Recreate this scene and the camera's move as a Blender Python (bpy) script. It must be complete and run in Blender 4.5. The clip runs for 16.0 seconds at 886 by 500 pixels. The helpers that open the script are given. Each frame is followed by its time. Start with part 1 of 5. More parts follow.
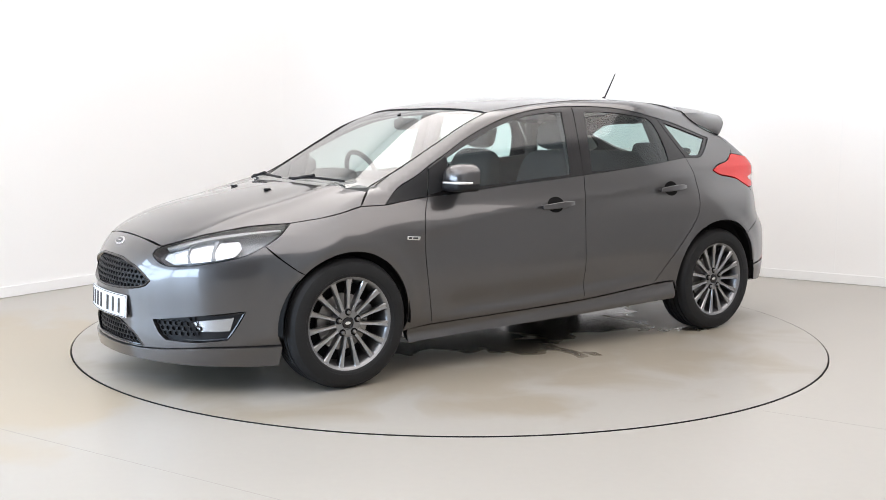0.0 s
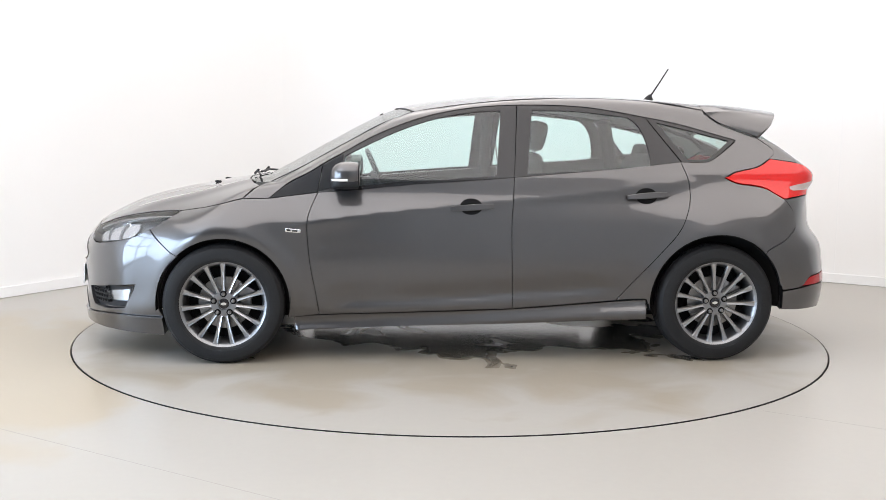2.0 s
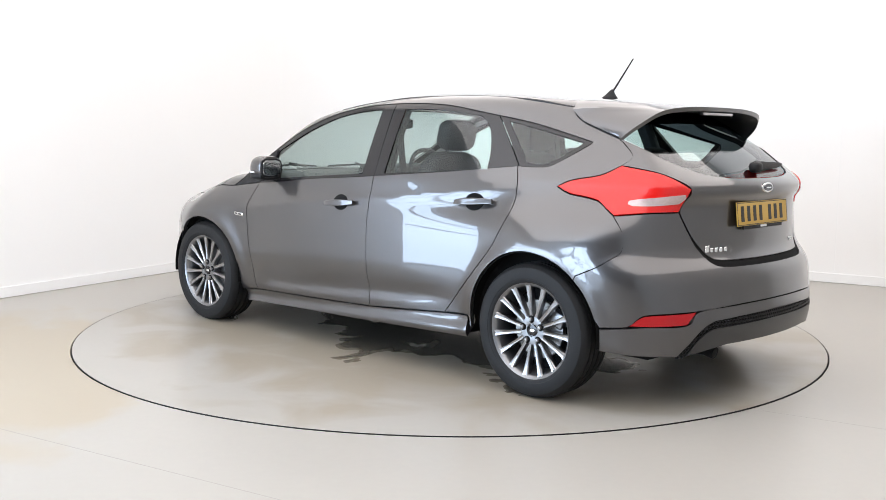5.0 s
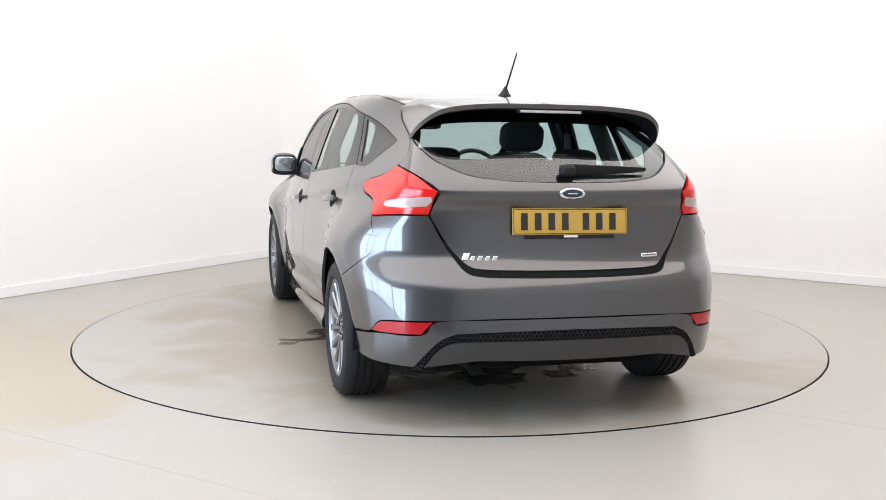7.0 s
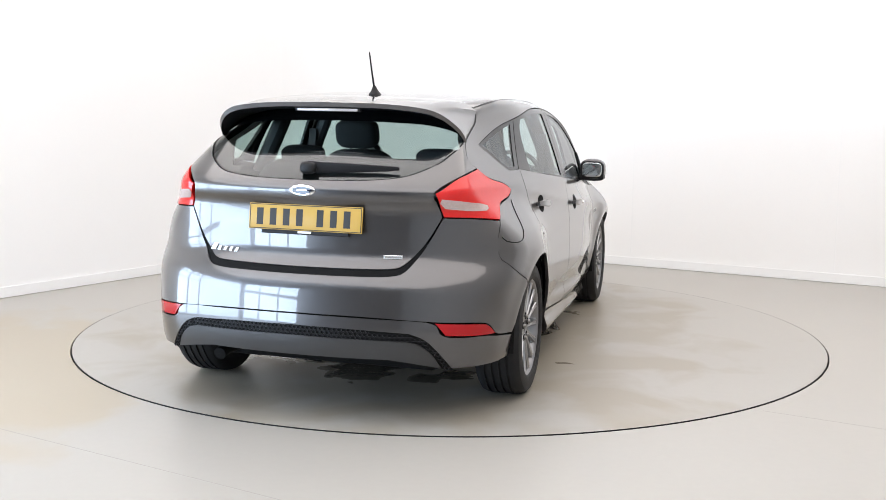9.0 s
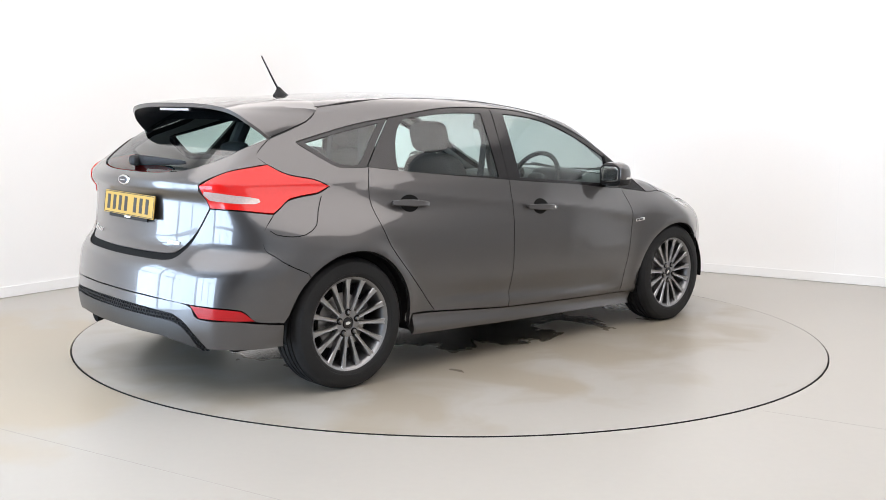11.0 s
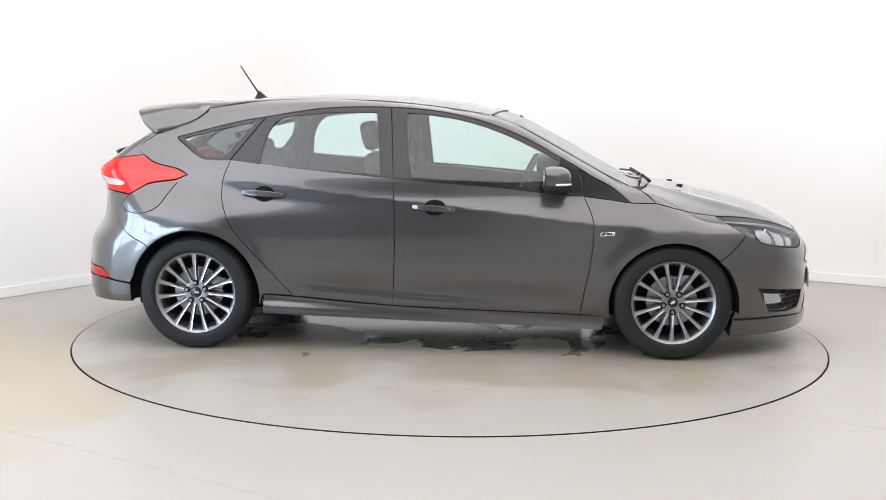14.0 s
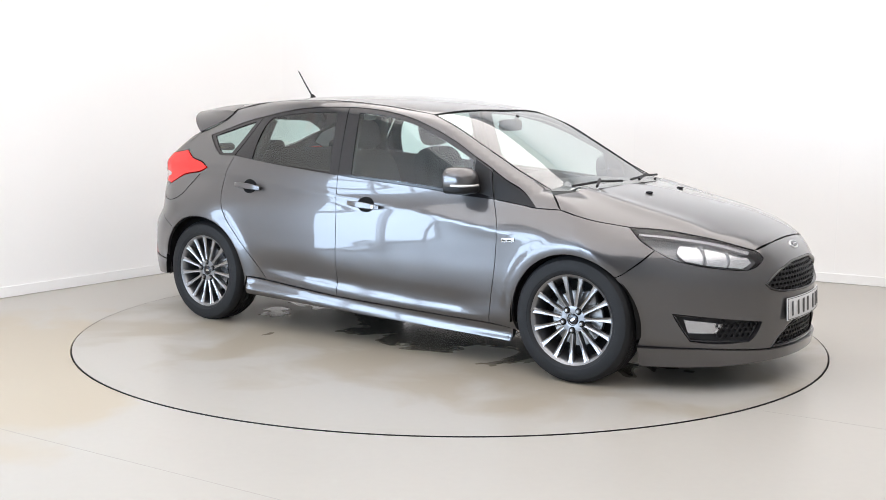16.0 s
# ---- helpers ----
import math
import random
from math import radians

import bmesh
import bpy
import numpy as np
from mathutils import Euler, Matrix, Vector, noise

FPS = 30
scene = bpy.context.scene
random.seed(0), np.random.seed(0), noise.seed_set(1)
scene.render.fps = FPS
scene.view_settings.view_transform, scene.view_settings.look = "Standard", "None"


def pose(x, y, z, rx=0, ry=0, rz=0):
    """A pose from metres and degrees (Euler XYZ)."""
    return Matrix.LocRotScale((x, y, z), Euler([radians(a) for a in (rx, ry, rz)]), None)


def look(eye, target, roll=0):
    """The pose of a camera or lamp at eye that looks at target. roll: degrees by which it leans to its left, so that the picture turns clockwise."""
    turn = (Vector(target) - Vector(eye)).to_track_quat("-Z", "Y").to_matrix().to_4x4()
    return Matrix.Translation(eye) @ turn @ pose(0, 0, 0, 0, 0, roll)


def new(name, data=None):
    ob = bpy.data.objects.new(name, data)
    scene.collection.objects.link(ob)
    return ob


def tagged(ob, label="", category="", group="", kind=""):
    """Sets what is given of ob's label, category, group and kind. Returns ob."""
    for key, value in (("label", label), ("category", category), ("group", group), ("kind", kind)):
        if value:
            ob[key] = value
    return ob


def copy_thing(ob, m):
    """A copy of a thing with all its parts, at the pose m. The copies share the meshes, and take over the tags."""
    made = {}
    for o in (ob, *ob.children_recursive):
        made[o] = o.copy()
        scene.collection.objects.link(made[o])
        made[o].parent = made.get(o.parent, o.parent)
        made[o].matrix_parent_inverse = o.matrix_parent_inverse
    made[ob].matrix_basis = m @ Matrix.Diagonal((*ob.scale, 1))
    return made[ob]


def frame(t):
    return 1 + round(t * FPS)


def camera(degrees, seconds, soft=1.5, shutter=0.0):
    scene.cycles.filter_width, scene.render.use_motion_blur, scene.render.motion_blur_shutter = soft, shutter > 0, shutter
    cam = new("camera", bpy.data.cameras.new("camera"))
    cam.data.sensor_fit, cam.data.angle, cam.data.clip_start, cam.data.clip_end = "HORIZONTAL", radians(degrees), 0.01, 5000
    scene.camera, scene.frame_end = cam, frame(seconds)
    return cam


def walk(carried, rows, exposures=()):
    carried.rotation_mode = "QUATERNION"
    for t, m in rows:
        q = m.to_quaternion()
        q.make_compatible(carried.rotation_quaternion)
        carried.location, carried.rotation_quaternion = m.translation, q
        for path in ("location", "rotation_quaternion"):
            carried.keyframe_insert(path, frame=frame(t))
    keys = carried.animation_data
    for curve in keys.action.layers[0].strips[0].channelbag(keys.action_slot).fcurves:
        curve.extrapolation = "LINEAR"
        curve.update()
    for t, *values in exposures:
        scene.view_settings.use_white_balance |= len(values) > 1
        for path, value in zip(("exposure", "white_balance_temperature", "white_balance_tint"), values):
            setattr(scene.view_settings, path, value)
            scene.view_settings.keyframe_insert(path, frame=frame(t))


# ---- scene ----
cam = camera(47.10, 16.0, soft=.5)
EYE = (0.0, -6.298, 1.290)
AIM = look(EYE, (-.0069, -5.306, 1.1637), .569)
walk(cam, [(0.0, AIM), (16.0, AIM)])

# ---- light: white studio, strip lamps under the ceiling, daylight from openings in the wall ----
scene.view_settings.exposure = 0.0
world = bpy.data.worlds.new("studio_air")
scene.world = world
world.use_nodes = True
world.node_tree.nodes["Background"].inputs["Color"].default_value = (.85, .92, 1.0, 1)
world.node_tree.nodes["Background"].inputs["Strength"].default_value = .4


def area_lamp(name, at, target, w, h, watts, colour=(1, 1, 1)):
    data = bpy.data.lights.new(name, "AREA")
    data.shape, data.size, data.size_y, data.energy, data.color = "RECTANGLE", w, h, watts, colour
    ob = new(name, data)
    ob.matrix_world = look(at, target)
    return ob


# one wide diffused ceiling, square to the walls, and a glazed front open to daylight
for du, dv in ((2.9, 2.4), (2.9, 6.4), (7.9, 2.4), (7.9, 6.4)):
    lamp = area_lamp("ceiling_lamp", (0, 0, 5), (0, .001, 0), 5.0, 4.0, 124, (1, .93, .905))
    lamp.matrix_world = Matrix.Translation((-.95 - .538 * du + .865 * dv, 4.39 - .843 * du - .503 * dv, 3.76)) @ Matrix.Rotation(math.atan2(.843, .538), 4, "Z")
area_lamp("window_daylight", (-6.34, -3.96, 1.15), (-5.475, -4.463, 1.15), 6.2, 2.2, 480, (.60, .77, 1.0))
area_lamp("entry_daylight", (-6.86, -7.85, 1.25), (-6.322, -7.007, 1.25), 2.8, 2.3, 300, (.60, .77, 1.0))


# ---- materials ----
def material(name, colour, rough=.5, metal=0.0, coat=0.0, grain=0.0, size=40.0, bump=0.0, mottle=0.0, msize=1.5, spec=.5, coords="Object"):
    """Principled paint with colour variation at two scales and a fine relief."""
    m = bpy.data.materials.new(name)
    m.use_nodes = True
    t = m.node_tree
    b = t.nodes["Principled BSDF"]
    b.inputs["Base Color"].default_value = (*colour, 1)
    b.inputs["Roughness"].default_value, b.inputs["Metallic"].default_value = rough, metal
    b.inputs["Specular IOR Level"].default_value = spec
    b.inputs["Coat Weight"].default_value, b.inputs["Coat Roughness"].default_value, b.inputs["Coat IOR"].default_value = coat, .015, 1.6
    co = t.nodes.new("ShaderNodeTexCoord").outputs[coords]
    if grain or mottle or bump:
        fine, broad = t.nodes.new("ShaderNodeTexNoise"), t.nodes.new("ShaderNodeTexNoise")
        for n_, s in ((fine, size), (broad, msize)):
            t.links.new(co, n_.inputs["Vector"])
            n_.inputs["Scale"].default_value, n_.inputs["Detail"].default_value = s, 5
        total = t.nodes.new("ShaderNodeMath")
        total.operation = "MULTIPLY_ADD"
        t.links.new(fine.outputs["Fac"], total.inputs[0])
        total.inputs[1].default_value = grain
        part2 = t.nodes.new("ShaderNodeMath")
        part2.operation = "MULTIPLY_ADD"
        t.links.new(broad.outputs["Fac"], part2.inputs[0])
        part2.inputs[1].default_value, part2.inputs[2].default_value = mottle, 1 - .5 * (grain + mottle)
        t.links.new(part2.outputs[0], total.inputs[2])
        mul = t.nodes.new("ShaderNodeVectorMath")
        mul.operation = "SCALE"
        mul.inputs[0].default_value = colour
        t.links.new(total.outputs[0], mul.inputs["Scale"])
        t.links.new(mul.outputs[0], b.inputs["Base Color"])
        if bump:
            bp = t.nodes.new("ShaderNodeBump")
            bp.inputs["Strength"].default_value, bp.inputs["Distance"].default_value = bump, .004
            t.links.new(fine.outputs["Fac"], bp.inputs["Height"])
            t.links.new(bp.outputs[0], b.inputs["Normal"])
    return m


def glass(name, tint, rough=0.0, base=.05, power=4.0):
    """A thin pane: tinted see-through with a Fresnel gloss."""
    m = bpy.data.materials.new(name)
    m.use_nodes = True
    t = m.node_tree
    t.nodes.remove(t.nodes["Principled BSDF"])
    clear, gloss, mix, lw, pw, fr = (t.nodes.new("ShaderNode" + k) for k in ("BsdfTransparent", "BsdfGlossy", "MixShader", "LayerWeight", "Math", "Math"))
    clear.inputs["Color"].default_value = (*tint, 1)
    gloss.inputs["Roughness"].default_value = rough
    lw.inputs["Blend"].default_value = .5
    pw.operation, fr.operation = "POWER", "MULTIPLY_ADD"
    pw.inputs[1].default_value = power
    fr.inputs[1].default_value, fr.inputs[2].default_value = .75, base
    t.links.new(lw.outputs["Facing"], pw.inputs[0])
    t.links.new(pw.outputs[0], fr.inputs[0])
    t.links.new(fr.outputs[0], mix.inputs[0])
    t.links.new(clear.outputs[0], mix.inputs[1])
    t.links.new(gloss.outputs[0], mix.inputs[2])
    t.links.new(mix.outputs[0], t.nodes["Material Output"].inputs["Surface"])
    return m


PAINT = material("grey_metallic_paint", (.081, .0765, .0765), .28, .75, 1.0, .16, 900, 0, .05, 2)
SATIN = material("dark_grey_satin_plastic", (.028, .0275, .0275), .4, .15, .2, .1, 300)
GLASS = glass("tinted_window_glass", (.78, .91, .885), 0.0, .085)
REAR_GLASS = glass("tinted_rear_glass", (.66, .78, .76), 0.0, .11)
CLEAR = glass("clear_lamp_cover", (.93, .94, .95))
BLACK = material("black_plastic", (.014, .014, .015), .45, 0, 0, .3, 300, .15, spec=.2)
GLOSS = material("gloss_black_trim", (.012, .011, .012), .14)
DARK = material("dark_underside", (.008, .008, .008), .8, 0, 0, .3, 30, spec=.1)
TYRE = material("tyre_rubber", (.013, .013, .0135), .62, 0, 0, .35, 120, .2, .3, 6, spec=.25)
ALLOY = material("grey_alloy", (.24, .24, .245), .36, .9, .2, .08, 200)
ALLOY_CUT = material("bright_cut_alloy", (.37, .37, .375), .30, 1.0, .2, .08, 300)
CHROME = material("chrome", (.80, .80, .80), .08, 1.0)
REFLECTOR = material("lamp_reflector", (.62, .62, .63), .24, .9)
RED = material("red_lamp_plastic", (.58, .010, .008), .12, 0, .35, .15, 60, spec=.3)
RED_DARK = material("dark_red_reflector", (.36, .006, .009), .2, 0, .25, .2, 150, spec=.25)
PALE = material("pale_lamp_plastic", (.50, .40, .38), .22, .2, .3, .4, 90)
YELLOW = material("yellow_plate", (.47, .29, .042), .4, 0, .1)
WHITE_PLATE = material("white_plate", (.62, .62, .62), .4, 0, .1)
INK = material("black_ink", (.015, .014, .014), .5)
SEAT = material("charcoal_seat_cloth", (.032, .033, .035), .85, 0, 0, .15, 160, .1)
CABIN = material("charcoal_cabin_plastic", (.026, .027, .028), .6, 0, 0, .2, 200, .2)
LINER = material("pale_headliner_cloth", (.36, .36, .34), .9, 0, 0, .1, 160, .1)
DISC = material("brake_disc_iron", (.28, .27, .26), .35, .9, 0, .3, 60)
WALL = material("white_wall_paint", (.855, .852, .84), .65, 0, 0, .015, 60, .06, .02, .8)
SKIRT = material("white_skirting_paint", (.84, .84, .83), .4, 0, 0, .02, 30)
BACKWALL = material("grey_block_paint", (.13, .125, .12), .8, 0, 0, .1, 20, .1, .2, 1)
SIDEWALL = material("pale_block_paint", (.42, .415, .40), .8, 0, 0, .1, 20, .1, .2, 1)

# ---- body form: smooth functions for the car's outer skin (x ahead, y to its left, z up) ----
def spline(pairs):
    """A natural cubic through the pairs, straight beyond its ends."""
    a = np.array(sorted(pairs), float)
    x, y = a[:, 0], a[:, 1]
    n, h = len(x), np.diff(x)
    A, b = np.eye(n), np.zeros(n)
    for i in range(1, n - 1):
        A[i, i - 1:i + 2] = h[i - 1], 2 * (h[i - 1] + h[i]), h[i]
        b[i] = 6 * ((y[i + 1] - y[i]) / h[i] - (y[i] - y[i - 1]) / h[i - 1])
    m = np.linalg.solve(A, b)
    s0 = (y[1] - y[0]) / h[0] - h[0] * (2 * m[0] + m[1]) / 6
    s1 = (y[-1] - y[-2]) / h[-1] + h[-1] * (2 * m[-1] + m[-2]) / 6

    def at(q):
        q = np.asarray(q, float)
        i = np.clip(np.searchsorted(x, q) - 1, 0, n - 2)
        u, v = x[i + 1] - q, q - x[i]
        r = (m[i] * u**3 + m[i + 1] * v**3) / (6 * h[i]) + (y[i] / h[i] - m[i] * h[i] / 6) * u + (y[i + 1] / h[i] - m[i + 1] * h[i] / 6) * v
        return np.where(q < x[0], y[0] + s0 * (q - x[0]), np.where(q > x[-1], y[-1] + s1 * (q - x[-1]), r))
    return at


def ease(a, b, q):
    t = np.clip((q - a) / (b - a), 0, 1)
    return t * t * (3 - 2 * t)


def smax(a, b, k):
    h = np.maximum(k - np.abs(a - b), 0) / k
    return np.maximum(a, b) + h * h * k / 4


BONNET = spline([(2.32, .47), (2.22, .61), (2.14, .692), (2.05, .747), (1.90, .818), (1.75, .864), (1.55, .907), (1.34, .943), (1.1, .972), (.9, .985)])
ROOF = spline([(1.30, .885), (1.14, .975), (1.01, 1.046), (.89, 1.113), (.765, 1.182), (.64, 1.25), (.52, 1.310), (.40, 1.358), (.25, 1.395), (.06, 1.421), (-.15, 1.439), (-.45, 1.449),
               (-.75, 1.443), (-1.0, 1.427), (-1.25, 1.404), (-1.5, 1.377), (-1.8, 1.345), (-2.1, 1.31)])
TAIL = spline([(.15, -2.06), (.25, -2.11), (.35, -2.135), (.45, -2.133), (.55, -2.121), (.62, -2.103), (.66, -2.075), (.70, -2.045), (.76, -2.028), (.84, -2.02), (.91, -2.018), (.935, -2.024), (.955, -2.039), (.98, -2.046), (1.005, -2.043),
               (1.04, -2.01), (1.10, -1.925), (1.18, -1.805), (1.26, -1.675), (1.34, -1.545), (1.45, -1.37)])
NOSE = spline([(.12, 2.20), (.22, 2.215), (.35, 2.217), (.47, 2.222), (.55, 2.222), (.62, 2.212), (.68, 2.185), (.76, 2.12), (.9, 1.98)])
SECTION = spline([(.12, .77), (.2, .805), (.27, .842), (.34, .852), (.45, .866), (.58, .880), (.68, .886), (.76, .882), (.84, .866), (.91, .846), (.98, .826), (1.08, .797), (1.2, .757), (1.3, .720), (1.38, .688), (1.5, .63)])
LOW = spline([(2.2, -.22), (2.0, -.13), (1.8, -.065), (1.6, -.02), (1.33, 0), (1.0, -.014), (.5, -.004), (0, 0), (-.5, 0), (-.9, .002), (-1.33, .012), (-1.6, -.006), (-1.8, -.035), (-2.1, -.11)])
HIGH = spline([(1.8, -.20), (1.4, -.14), (1.17, -.105), (.85, -.05), (.5, -.018), (.2, -.005), (-.2, 0), (-.6, -.01), (-1.05, -.038), (-1.4, -.07), (-1.7, -.11), (-2, -.16)])
CREASE = spline([(1.1, .715), (.88, .742), (.5, .795), (0, .845), (-.5, .888), (-1.16, .965), (-1.4, .985)])

SCALLOP = spline([(.9, .29), (.69, .312), (.21, .335), (-.22, .365), (-.71, .395), (-1.0, .41)])


def half_width(x, z):
    w = ease(.72, 1.0, z)
    y = SECTION(z) + (1 - w) * LOW(x) + w * HIGH(x) - .32 * np.maximum(z - 1.0, 0) * ease(-.75, -1.6, x)
    d = z - CREASE(x)
    y = y + .015 * ease(1.15, .75, x) * ease(-1.5, -1.0, x) * np.exp(-np.sqrt(d * d + 8e-5) / (.0575 + .0125 * np.tanh(d / .03)))
    doors = ease(1.2, .8, x) * ease(-1.35, -.95, x)
    y = y - .013 * doors * ease(.50, .74, z) * ease(1.0, .84, z) - .009 * doors * ease(.40, .62, z) * ease(1.0, .84, z)
    d = z - SCALLOP(x)
    y = y - .012 * ease(.86, .60, x) * ease(-.95, -.5, x) * np.exp(-(d / np.where(d > 0, .075, .026)) ** 2)
    line = .262 - .052 * x
    y = y + .043 * ease(1.0, .93, x) * ease(-1.0, -.93, x) * ease(line + .005, line - .075, z)
    for cx in (1.324, -1.324):
        r = np.hypot(x - cx, z - .32)
        y = y + .014 * np.exp(-((r - .365) / .055) ** 2) * ease(.2, .4, z)
    return y


def skin(p):
    """Below nought inside the body, above it outside."""
    x, y, z = p[:, 0], np.abs(p[:, 1]), p[:, 2]
    crown = np.where(y < .9, y, .9)
    xe = x + (.28 - .08 * ease(1.8, 2.05, x)) * crown**2
    bonnet = (z - (BONNET(xe) - (.014 + .136 * ease(1.1, 1.6, x) - .035 * ease(1.65, 2.0, x)) * crown**2 - .10 * crown**6 + .012 * np.exp(-((y - .50) / .06) ** 2) * ease(2.1, 1.6, x))) / 1.06
    screen = ease(.1, .5, x)
    roof = (z - (ROOF(x + (.28 - .08 * screen) * crown**2) - (1 - .5 * screen) * (.06 * crown**2 + .10 * crown**4))) / (1 + .13 * ease(.1, .5, x))
    top = np.minimum(bonnet, roof)
    side = y - half_width(x, z)
    tail = (TAIL(z) + .24 * y**2 + .40 * y**6 - x) / (1 + .35 * ease(1.0, 1.1, z))
    nose = (x - (NOSE(z) - .36 * y**2 - .50 * y**3)) / 1.15
    kt = .03 + .05 * ease(1.05, .8, z) * ease(1.2, 1.6, x) + .03 * ease(.2, -.4, x)
    f = smax(top, side, kt)
    f = smax(f, tail, .10 - .07 * ease(.95, 1.1, z))
    return smax(f, nose, .12 - .05 * ease(.6, .75, z))


def meet(o, d, reach=3.0):
    """Where rays from o along d first enter the body."""
    o, d = np.atleast_2d(o).astype(float), np.atleast_2d(d).astype(float)
    lo, hi = np.zeros(len(o)), np.full(len(o), reach)
    open_ = np.ones(len(o), bool)
    prev = np.zeros(len(o))
    for s in np.linspace(0, reach, 90):
        q = np.full(len(o), s)
        f = skin(o + q[:, None] * d)
        now = open_ & (f < 0)
        lo[now], hi[now] = prev[now], s
        open_ &= ~now
        prev = q
    for _ in range(26):
        mid = (lo + hi) / 2
        f = skin(o + mid[:, None] * d)
        lo, hi = np.where(f > 0, mid, lo), np.where(f > 0, hi, mid)
    return o + ((lo + hi) / 2)[:, None] * d


def facing(p):
    """The skin's outward normals at p."""
    e, g = 2e-4, []
    for a in range(3):
        s = np.zeros(3)
        s[a] = e
        g.append(skin(p + s) - skin(p - s))
    g = np.stack(g, 1)
    return g / np.linalg.norm(g, axis=1)[:, None]


# ways to look at the skin: each gives rays for flat coordinates, and flat coordinates for points
def rays_side(q):
    n = len(q)
    return np.stack([q[:, 0], np.full(n, 1.3), q[:, 1]], 1), np.tile([0., -1, 0], (n, 1))


def rays_top(q):
    n = len(q)
    return np.stack([q[:, 0], q[:, 1], np.full(n, 2.0)], 1), np.tile([0., 0, -1], (n, 1))


def rays_front(q):
    a = q[:, 0]
    d = np.stack([-np.cos(a), -np.sin(a), 0 * a], 1)
    return np.stack([1.2 + 0 * a, 0 * a, q[:, 1]], 1) - 1.6 * d, d


def rays_rear(q):
    a = q[:, 0]
    d = np.stack([np.cos(a), -np.sin(a), 0 * a], 1)
    return np.stack([-1.2 + 0 * a, 0 * a, q[:, 1]], 1) - 1.6 * d, d


def rays_barrel(q):
    a = q[:, 1]
    d = np.stack([0 * a, -np.cos(a), -np.sin(a)], 1)
    return np.stack([q[:, 0], 0 * a, .75 + 0 * a], 1) - 1.3 * d, d


WAYS = {
    "side": (rays_side, lambda p: np.stack([p[:, 0], p[:, 2]], 1)),
    "top": (rays_top, lambda p: np.stack([p[:, 0], p[:, 1]], 1)),
    "front": (rays_front, lambda p: np.stack([np.arctan2(p[:, 1], p[:, 0] - 1.2), p[:, 2]], 1)),
    "rear": (rays_rear, lambda p: np.stack([np.arctan2(p[:, 1], -1.2 - p[:, 0]), p[:, 2]], 1)),
    "barrel": (rays_barrel, lambda p: np.stack([p[:, 0], np.arctan2(p[:, 2] - .75, p[:, 1])], 1)),
}


def on(way, pairs):
    """Points of the skin given by the pairs of one flat view: side (x, z), top (x, y), front and rear (y, z)."""
    q = np.array(pairs, float)
    if way == "front":
        return meet(np.stack([np.full(len(q), 2.6), q[:, 0], q[:, 1]], 1), np.tile([-1., 0, 0], (len(q), 1)))
    if way == "rear":
        return meet(np.stack([np.full(len(q), -2.6), q[:, 0], q[:, 1]], 1), np.tile([1., 0, 0], (len(q), 1)))
    return meet(*WAYS[way][0](q))


# ---- builders ----
TILT = pose(0, 0, 0, .68)


def mesh_part(name, verts, faces, mat, parent=None, label="", normals=None, smooth=True, tilt=True, m=None):
    me = bpy.data.meshes.new(name)
    me.from_pydata([tuple(v) for v in verts], [], [tuple(f) for f in faces])
    me.materials.append(mat)
    me.polygons.foreach_set("use_smooth", [smooth] * len(me.polygons))
    me.update()
    if normals is not None:
        me.normals_split_custom_set_from_vertices([tuple(n) for n in normals])
    ob = new(name, me)
    ob.parent = parent
    if m is not None:
        ob.matrix_basis = m
    elif tilt and parent is not None and parent.get("tilted") is None and parent.type == "EMPTY":
        ob.matrix_basis = TILT
    if label:
        ob["label"] = label
    return ob


def part(name, bm, mat, parent=None, label="", smooth=False, m=None, tilt=True):
    """Links a bmesh as one mesh object under a thing or a part."""
    bmesh.ops.recalc_face_normals(bm, faces=bm.faces)
    me = bpy.data.meshes.new(name)
    bm.to_mesh(me)
    bm.free()
    me.materials.append(mat)
    me.polygons.foreach_set("use_smooth", [smooth] * len(me.polygons))
    if smooth:
        me.set_sharp_from_angle(angle=radians(35))
    ob = new(name, me)
    ob.parent = parent
    if m is not None:
        ob.matrix_basis = m
    elif tilt and parent is not None and parent.type == "EMPTY":
        ob.matrix_basis = TILT
    if label:
        ob["label"] = label
    return ob


def box(sx, sy, sz, at=(0, 0, 0), bevel=0.0, seg=2, bm=None, turn=None):
    bm = bm or bmesh.new()
    m = Matrix.Translation(at) @ (turn or Matrix()) @ Matrix.Diagonal((sx, sy, sz, 1))
    made = bmesh.ops.create_cube(bm, size=1, matrix=m)["verts"]
    if bevel:
        edges = list({e for v in made for e in v.link_edges})
        bmesh.ops.bevel(bm, geom=edges, offset=bevel, segments=seg, profile=.5, affect="EDGES")
    return bm


def lathe(profile, steps=64, bm=None, axis="y"):
    """Turns a profile of (radius, height) round an axis."""
    bm = bm or bmesh.new()
    rings = []
    for i in range(steps):
        a = 2 * math.pi * i / steps
        c, s = math.cos(a), math.sin(a)
        rings.append([bm.verts.new((r * c, h, r * s) if axis == "y" else (r * c, r * s, h)) for r, h in profile])
    for i in range(steps):
        a, b = rings[i], rings[(i + 1) % steps]
        for j in range(len(profile) - 1):
            bm.faces.new((a[j], a[j + 1], b[j + 1], b[j]))
    return bm


